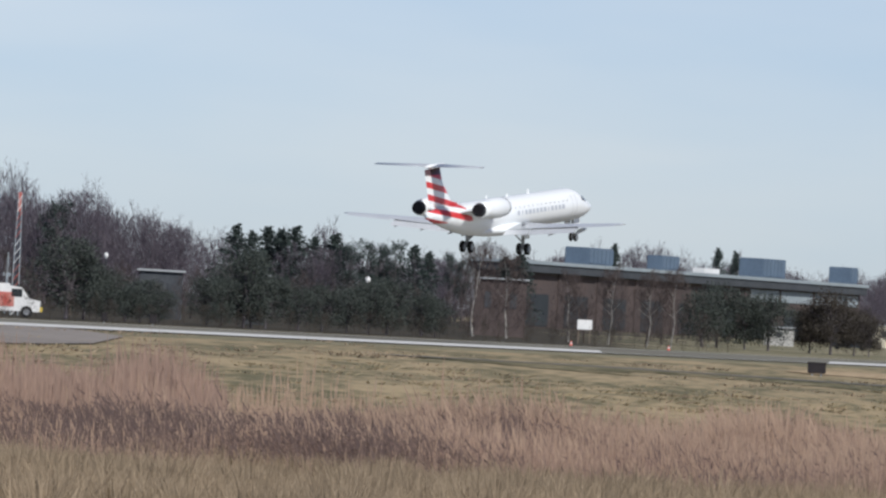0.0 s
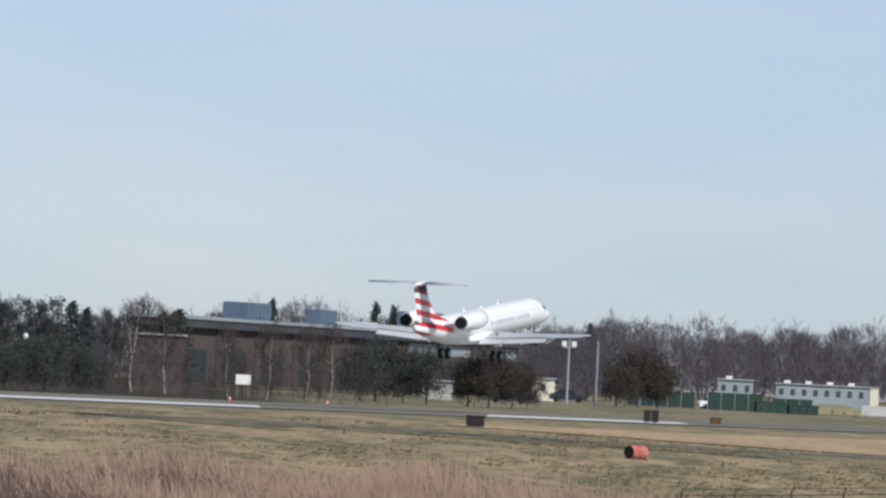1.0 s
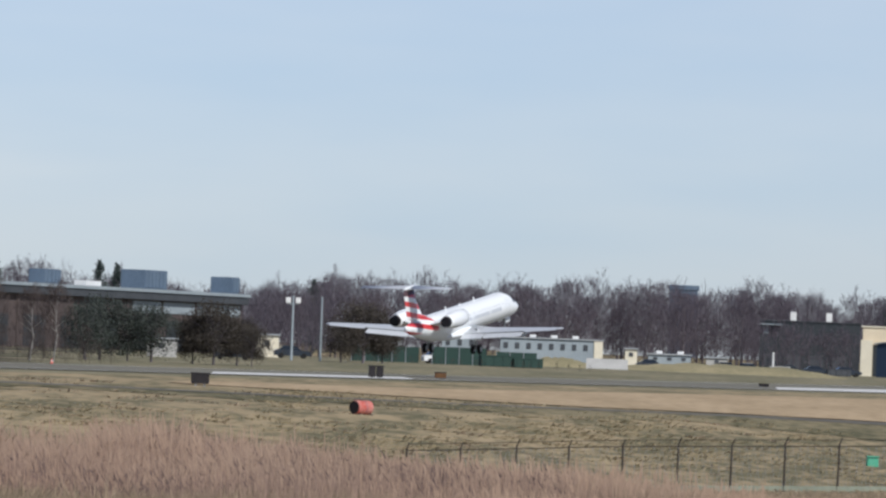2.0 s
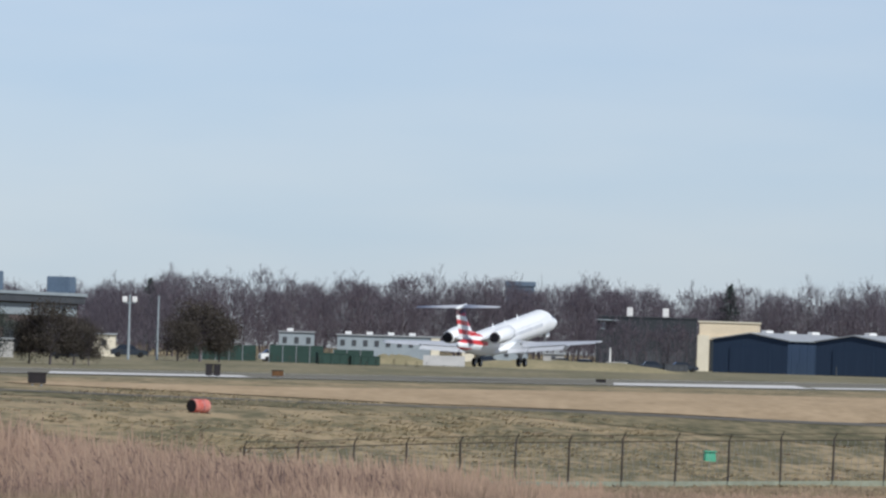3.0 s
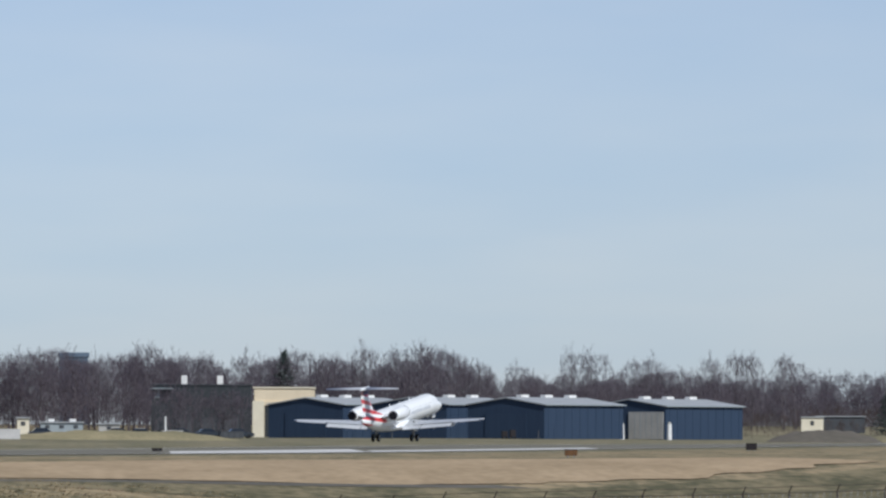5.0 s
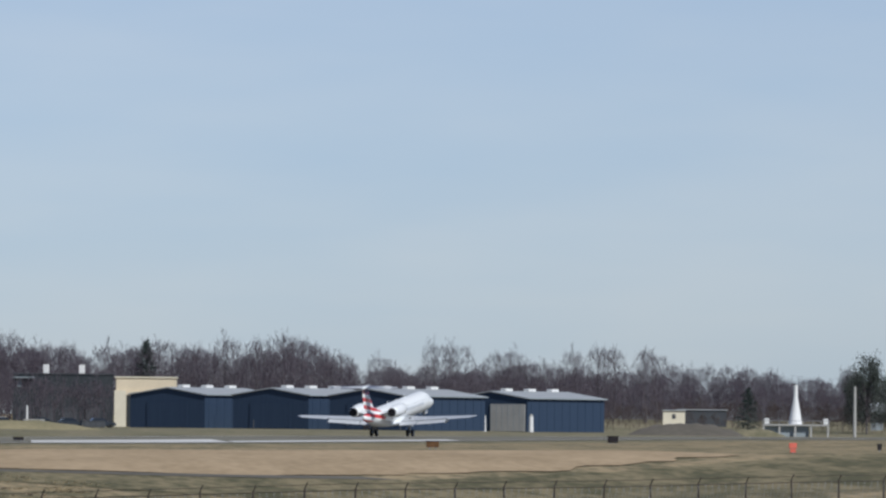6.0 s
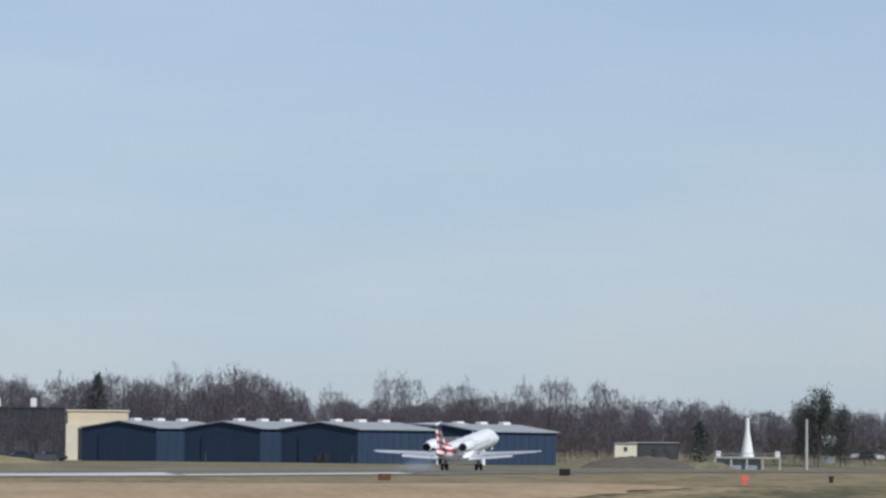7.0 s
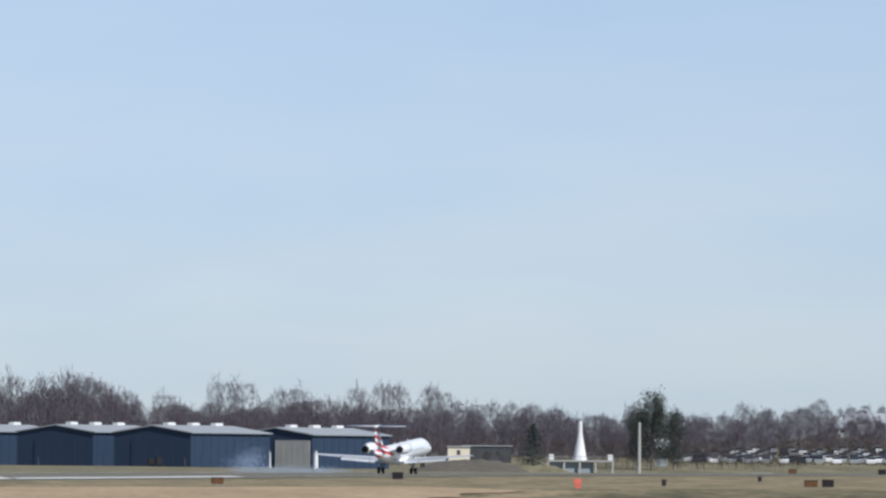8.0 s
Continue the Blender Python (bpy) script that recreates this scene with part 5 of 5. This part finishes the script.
# ---- fence with leaning posts and a mossy kerb ----
def fence():
    top = ((-1.9, -2.05), (-0.45, -1.51), (2.73, -0.73), (4.38, -0.58), (5.97, -0.35), (8.2, -0.1))
    far = ((-1.9, 370), (2.73, 370), (4.38, 380), (5.97, 400), (8.2, 430))
    fi = lambda tab, b: float(np.interp(b, [k[0] for k in tab], [k[1] for k in tab]))
    origin = at(2.0, 370)
    t = thing("chain_link_fence", Matrix.Translation(origin), "old rusty chain-link fence with leaning posts", "fence")
    g, b, spots = random.Random(4), -1.947, []
    gap = ((-2, 0.366), (0.5, 0.362), (1.5, 0.352), (2.7, 0.342), (4.0, 0.330), (5.5, 0.312), (8.2, 0.300))
    while b < 8.2:
        d = fi(far, b)
        v = at(b, d)
        spots.append((v - origin, fi(top, b) - origin.z))
        b += fi(gap, b)
    for (v, z) in spots:
        lean = Vector((g.uniform(-0.06, 0.06), g.uniform(-0.06, 0.06), 0))
        z += g.uniform(-0.07, 0.07)
        o = part("post", rodded((v.x, v.y, v.z - 0.2), (v.x + lean.x, v.y + lean.y, z - 0.2), 0.05, 0.045, 6), M["post"], t)
        part("outrigger", rodded((v.x + lean.x, v.y + lean.y, z - 0.22), (v.x + lean.x + 0.12, v.y - 0.1, z + 0.06), 0.03, sides=5), M["post"], o)
    for (a, za), (c, zc) in zip(spots, spots[1:]):
        for k, r in ((0.3, 0.022), (0.02, 0.014)):
            part("rail", rodded((a.x, a.y, za - k), (c.x, c.y, zc - k), r, sides=4, caps=False), M["post"], t)
        sag = Vector(((a.x + c.x) / 2, (a.y + c.y) / 2, (a.z + c.z) / 2 + 1.0 + g.uniform(-0.1, 0.1)))
        part("wire", rodded((a.x, a.y, a.z + 1.05), sag, 0.010, sides=3, caps=False), M["post"], t)
        part("wire", rodded(sag, (c.x, c.y, c.z + 1.05), 0.010, sides=3, caps=False), M["post"], t)
    # the mesh itself: thin crossing wires, one sheet
    seg = []
    for (a, za), (c, zc) in zip(spots, spots[1:]):
        for i in range(7):
            u0, u1 = i / 7, (i + 1) / 7
            p, q = a.lerp(c, u0), a.lerp(c, u1)
            z0, z1 = za + (zc - za) * u0, za + (zc - za) * u1
            seg += [((p.x, p.y, p.z), (q.x, q.y, z1 - 0.3), 0.006, 0.006), ((q.x, q.y, q.z), (p.x, p.y, z0 - 0.3), 0.006, 0.006)]
    o = new("wire_mesh", tri_mesh("wire_mesh", *sticks(seg, 3), M["steel"]))
    o.parent = t
    tagged(o, "thin grey diamond wire mesh")
    k = thing("kerb", Matrix.Translation(origin), "low mossy pale kerb along the fence foot", "kerb", kind="structure")
    for (a, za), (c, zc) in zip(spots[4:], spots[5:]):
        bm = bmesh.new()
        n = Vector((c.y - a.y, a.x - c.x, 0)).normalized() * 0.16
        loft(bm, [[(q.x + n.x * s + dx, q.y + n.y * s, q.z + z) for s, z, dx in ((-1, -0.2, 0), (1, -0.2, 0), (1, 0.24, 0), (-1, 0.24, 0))] for q in (a, a.lerp(c, 0.985))])
        part("kerb_stone", bm, M["kerb"], k)


fence()


# ---- tall dry grass in front ----
def grasses(name, count, b0, b1, d0, d1, height, width, material, label, seed, lean=0.25, patch=0.0, tuft=0):
    g = np.random.RandomState(seed)
    b = np.radians(g.uniform(b0, b1, count))
    d = np.sqrt(g.uniform(d0 ** 2, d1 ** 2, count))
    x, y = d * np.sin(b), d * np.cos(b)
    edge = d > d0 + 14 + 12 * np.array([noise.noise(Vector((q * 0.3, 5.0, r * 0.1))) for q, r in zip(x, y)]) * (d0 > 145) - g.exponential(6.0, count) - 14 * (d0 <= 145)
    x, y, b, d = x[edge], y[edge], b[edge], d[edge]
    count = len(x)
    if patch:
        keep = np.array([noise.noise(Vector((q * 0.16, r * 0.16, 3.0 + seed))) for q, r in zip(x, y)]) > patch - 0.5 + g.uniform(-0.15, 0.15, count)
        x, y, b, d = x[keep], y[keep], b[keep], d[keep]
    if tuft:
        # gather the blades into tussocks that spread outwards
        pick = g.randint(0, len(x) // tuft, len(x))
        size = g.uniform(0.5, 1.5, len(x))[pick]
        ox, oy = g.normal(0, 0.16, len(x)) * size, g.normal(0, 0.16, len(x)) * size
        x, y, b, d = x[pick] + ox, y[pick] + oy, b[pick], d[pick]
    n = len(x)
    z = np.array([ground_z(q, r) for q, r in zip(x, y)])
    lump = np.array([noise.noise(Vector((q * 0.22, r * 0.11, 7.0))) + 0.3 * noise.noise(Vector((q * 0.9, r * 0.4, 1.0))) for q, r in zip(x, y)])
    h = np.interp(np.degrees(b), [k[0] for k in height], [k[1] for k in height]) * (0.76 + 0.85 * lump) * g.uniform(0.5, 1.1, n)
    a = g.uniform(0, 2 * math.pi, n)
    if tuft:
        a, h = np.arctan2(oy, ox), h * (0.45 + 0.55 * size)
    wd = width * g.uniform(0.6, 1.3, n)
    px, py = np.cos(b) * wd, -np.sin(b) * wd
    tx, ty = x + np.cos(a) * h * lean * g.uniform(0, 1, n), y + np.sin(a) * h * lean * g.uniform(0, 1, n)
    return x, y, z, h, px, py, tx, ty


def blades(name, made, material, label, seed, plume=None, step=3):
    x, y, z, h, px, py, tx, ty = made
    n = len(x)
    v = np.stack([np.stack([x - px, y - py, z - 0.05], 1), np.stack([x + px, y + py, z - 0.05], 1), np.stack([tx, ty, z + h], 1)], 1).reshape(-1, 3)
    tagged(new(name, tri_mesh(name, v, np.arange(3 * n).reshape(-1, 3), material)), label, "grass", kind="stuff")
    if plume is not None:
        k = np.arange(n)[:: step]
        mx, my = x[k] + (tx[k] - x[k]) * 0.72, y[k] + (ty[k] - y[k]) * 0.72
        w = 1.6
        v = np.stack([np.stack([mx - px[k] * w, my - py[k] * w, z[k] + h[k] * 0.80], 1), np.stack([mx, my, z[k] + h[k] * 0.60], 1),
                      np.stack([mx + px[k] * w, my + py[k] * w, z[k] + h[k] * 0.84], 1), np.stack([tx[k], ty[k], z[k] + h[k] * 1.06], 1)], 1).reshape(-1, 3)
        i = np.arange(len(k))[:, None] * 4
        f = np.concatenate([np.concatenate([i, i + 1, i + 2], 1), np.concatenate([i, i + 2, i + 3], 1)])
        tagged(new("reed_plumes", tri_mesh("reed_plumes", v, f, plume)), "feathery reddish-tan seed heads of tall grass", "grass", kind="stuff")


SPARSE = ((-10, 2.0), (-8, 1.95), (-6, 1.6), (-4.3, 1.45), (-2.4, 1.3), (-1, 1.0), (0.3, 0.6), (9, 0.6))
BUSHY = ((-10, 1.45), (-8, 1.4), (-6, 1.2))
TALL = ((-10, 1.1), (-8, 1.1), (-6.4, 1.1), (-5.6, 1.25), (-4.3, 1.2), (-2.4, 1.1), (-1, 0.75), (0.3, 0.30), (5, 0.28), (9, 0.3))
blades("tall_grass", grasses("tall_grass", 300000, -9.6, -0.6, 150, 210, TALL, 0.006, None, "", 1, 0.65, 0.32), M["reed"], "tall reddish-brown dry grass stems", 1, M["plume"], 4)
blades("tall_grass", grasses("tall_grass", 90000, -1.4, 8.8, 118, 225, TALL, 0.008, None, "", 2, 0.6, 0.25), M["reed"], "knee-high brown dry grass stems", 2, M["plume"], 3)
blades("tall_grass", grasses("tall_grass", 14000, -9.6, 0.5, 165, 215, SPARSE, 0.008, None, "", 6, 0.2, 0.55), M["plume"], "sparse taller tan grass stems", 6, M["plume"], 1)
blades("tall_grass", grasses("tall_grass", 26000, -9.6, -7.35, 180, 214, ((-10, 2.1), (-8.6, 2.5), (-7.8, 2.6), (-7.3, 1.8)), 0.008, None, "", 8, 0.2, 0.2), M["reed"], "stand of tall tan reeds behind the brambles", 8, M["reed"], 2)



def tangle(name, count, b0, b1, d0, d1, height, label, seed):
    """Short crooked stalks at all heights of the reed bed."""
    g = np.random.RandomState(seed)
    x, y, z, h, px, py, tx, ty = grasses(name, count, b0, b1, d0, d1, height, 0.007, None, "", seed, patch=0.42)
    n = len(x)
    zz = z + h * g.uniform(0.1, 0.85, n)
    d = np.stack([g.uniform(-1, 1, n), g.uniform(-1, 1, n), g.uniform(0.2, 1.6, n)], 1) * g.uniform(0.10, 0.26, n)[:, None]
    c = np.stack([x, y, zz], 1)
    k = np.stack([px, py, np.zeros(n)], 1) * 1.2
    v = np.stack([c - k, c + k + np.array([0, 0, 0.02]), c + d], 1).reshape(-1, 3)
    tagged(new(name, tri_mesh(name, v, np.arange(3 * n).reshape(-1, 3), M["bramble"])), label, "grass", kind="stuff")


tangle("bramble", 80000, -6.4, -0.8, 152, 200, TALL, "tangled brown bramble stalks in the tall grass", 12)
tangle("bramble", 200000, -9.6, -5.3, 150, 196, BUSHY, "tangled brown bramble stalks in the tall grass", 11)
SHORT = ((-10, 0.52), (9, 0.46))
blades("short_grass", grasses("short_grass", 66000, -9.6, 2.0, 95, 165, SHORT, 0.013, None, "", 3, 1.1, tuft=60), M["hay"], "pale tufted short dry grass", 3)
blades("short_grass", grasses("short_grass", 60000, -9.4, 8.6, 205, 330, ((-10, 0.30), (9, 0.26)), 0.02, None, "", 4, 0.8, 0.5, tuft=14), M["hay"], "scattered straw-coloured grass tufts", 4)


def tussocks(count, b0, b1, d0, d1, seed, material, label, high=0.10):
    """Low clumps of blades over the open field, each a fan with a dark foot."""
    g = np.random.RandomState(seed)
    b, d = np.radians(g.uniform(b0, b1, count)), g.uniform(d0, d1, count)
    x, y = d * np.sin(b), d * np.cos(b)
    keep = np.array([noise.noise(Vector((q * 0.13, r * 0.02, seed))) for q, r in zip(x, y)]) > g.uniform(-0.25, 0.3, count)
    x, y, n = x[keep], y[keep], int(keep.sum())
    size, m = g.uniform(0.4, 1.5, n), 16
    z = np.array([ground_z(q, r) for q, r in zip(x, y)])
    ox, oy = g.normal(0, 0.5, (n, m)) * size[:, None], g.normal(0, 0.3, (n, m)) * size[:, None]
    c = np.stack([x[:, None] + ox, y[:, None] + oy, np.repeat(z[:, None], m, 1)], 2).reshape(-1, 3)
    h = (high * size[:, None] * g.uniform(0.35, 1.0, (n, m))).ravel()
    wd = g.uniform(0.04, 0.11, n * m)
    k = np.stack([wd, 0 * wd, 0 * wd], 1)
    tip = c + np.stack([ox.ravel() * 0.4 + g.normal(0, 0.05, n * m), oy.ravel() * 0.4, h], 1)
    v = np.stack([c - k - np.array([0, 0, 0.04]), c + k - np.array([0, 0, 0.04]), tip], 1).reshape(-1, 3)
    tagged(new("grass_tussocks", tri_mesh("grass_tussocks", v, np.arange(3 * n * m).reshape(-1, 3), material)), label, "grass", kind="stuff")


tussocks(3000, -9.2, 8.4, 225, 400, 21, M["tussock"], "low mottled tussocks of winter grass")
tussocks(3600, -3.0, 8.4, 360, 480, 22, M["tussock"], "low olive tussocks near the fence", 0.11)
tussocks(1500, -9.2, 8.4, 240, 470, 23, M["hay"], "scattered pale straw tussocks", 0.13)


# ---- movement ----
def flight(t, p, w, z, pitch, bank, yaw):
    v = p * RUN + w * SIDE
    turn = Matrix.Rotation(radians(90 - HEADING + yaw), 4, "Z") @ Matrix.Rotation(radians(-pitch), 4, "Y") @ Matrix.Rotation(radians(bank), 4, "X")
    return t, Matrix.Translation((v.x, v.y, z)) @ turn


def motions():
    walk(jet, [flight(*r) for r in (
        (0.0, 528.5, 208.0, 6.15, 5.0, -0.5, -0.3), (0.5, 560.9, 208.0, 5.10, 5.0, 0.2, -0.3), (1.0, 593.2, 208.0, 4.00, 5.5, 0.4, -0.2),
        (1.5, 624.9, 208.0, 2.90, 6.3, -0.3, 0.1), (2.0, 656.8, 208.0, 2.04, 6.7, -0.8, 0.0), (2.7, 700.0, 208.0, 1.42, 6.8, -1.3, -0.5),
        (3.5, 749.6, 208.0, 1.10, 6.6, -1.5, -0.5), (4.0, 781.8, 208.0, 1.05, 6.4, -1.0, -0.6), (4.5, 812.0, 208.0, 1.00, 6.2, -0.6, -1.8), (5.0, 843.5, 208.0, 0.93, 5.6, -0.5, -1.6),
        (5.7, 887.5, 208.0, 0.66, 5.8, -0.5, -1.5), (6.4, 929.3, 208.0, 0.44, 5.9, -0.4, -1.4), (7.0, 966.8, 208.0, 0.46, 5.5, -0.2, -1.4),
        (7.5, 997.2, 208.0, 0.47, 4.5, -0.2, -1.2), (8.0, 1027.0, 208.0, 0.47, 3.3, 0.3, -1.4))])

    for ob, w, p in ((smokes[0], 209.0, 947.0), (smokes[1], 206.5, 955.0)):
        rows = []
        for t, along, up in ((0.0, 0.0, -7.0), (6.2, 0.0, -7.0), (6.6, 0.0, -2.4), (7.0, 0.5, -0.5), (7.5, 0.0, 0.15), (8.0, -1.0, 0.55)):
            v = (p + along) * RUN + w * SIDE
            rows.append((t, pose(v.x, v.y, up, 0, 0, 90 - HEADING)))
        walk(ob, rows)


motions()
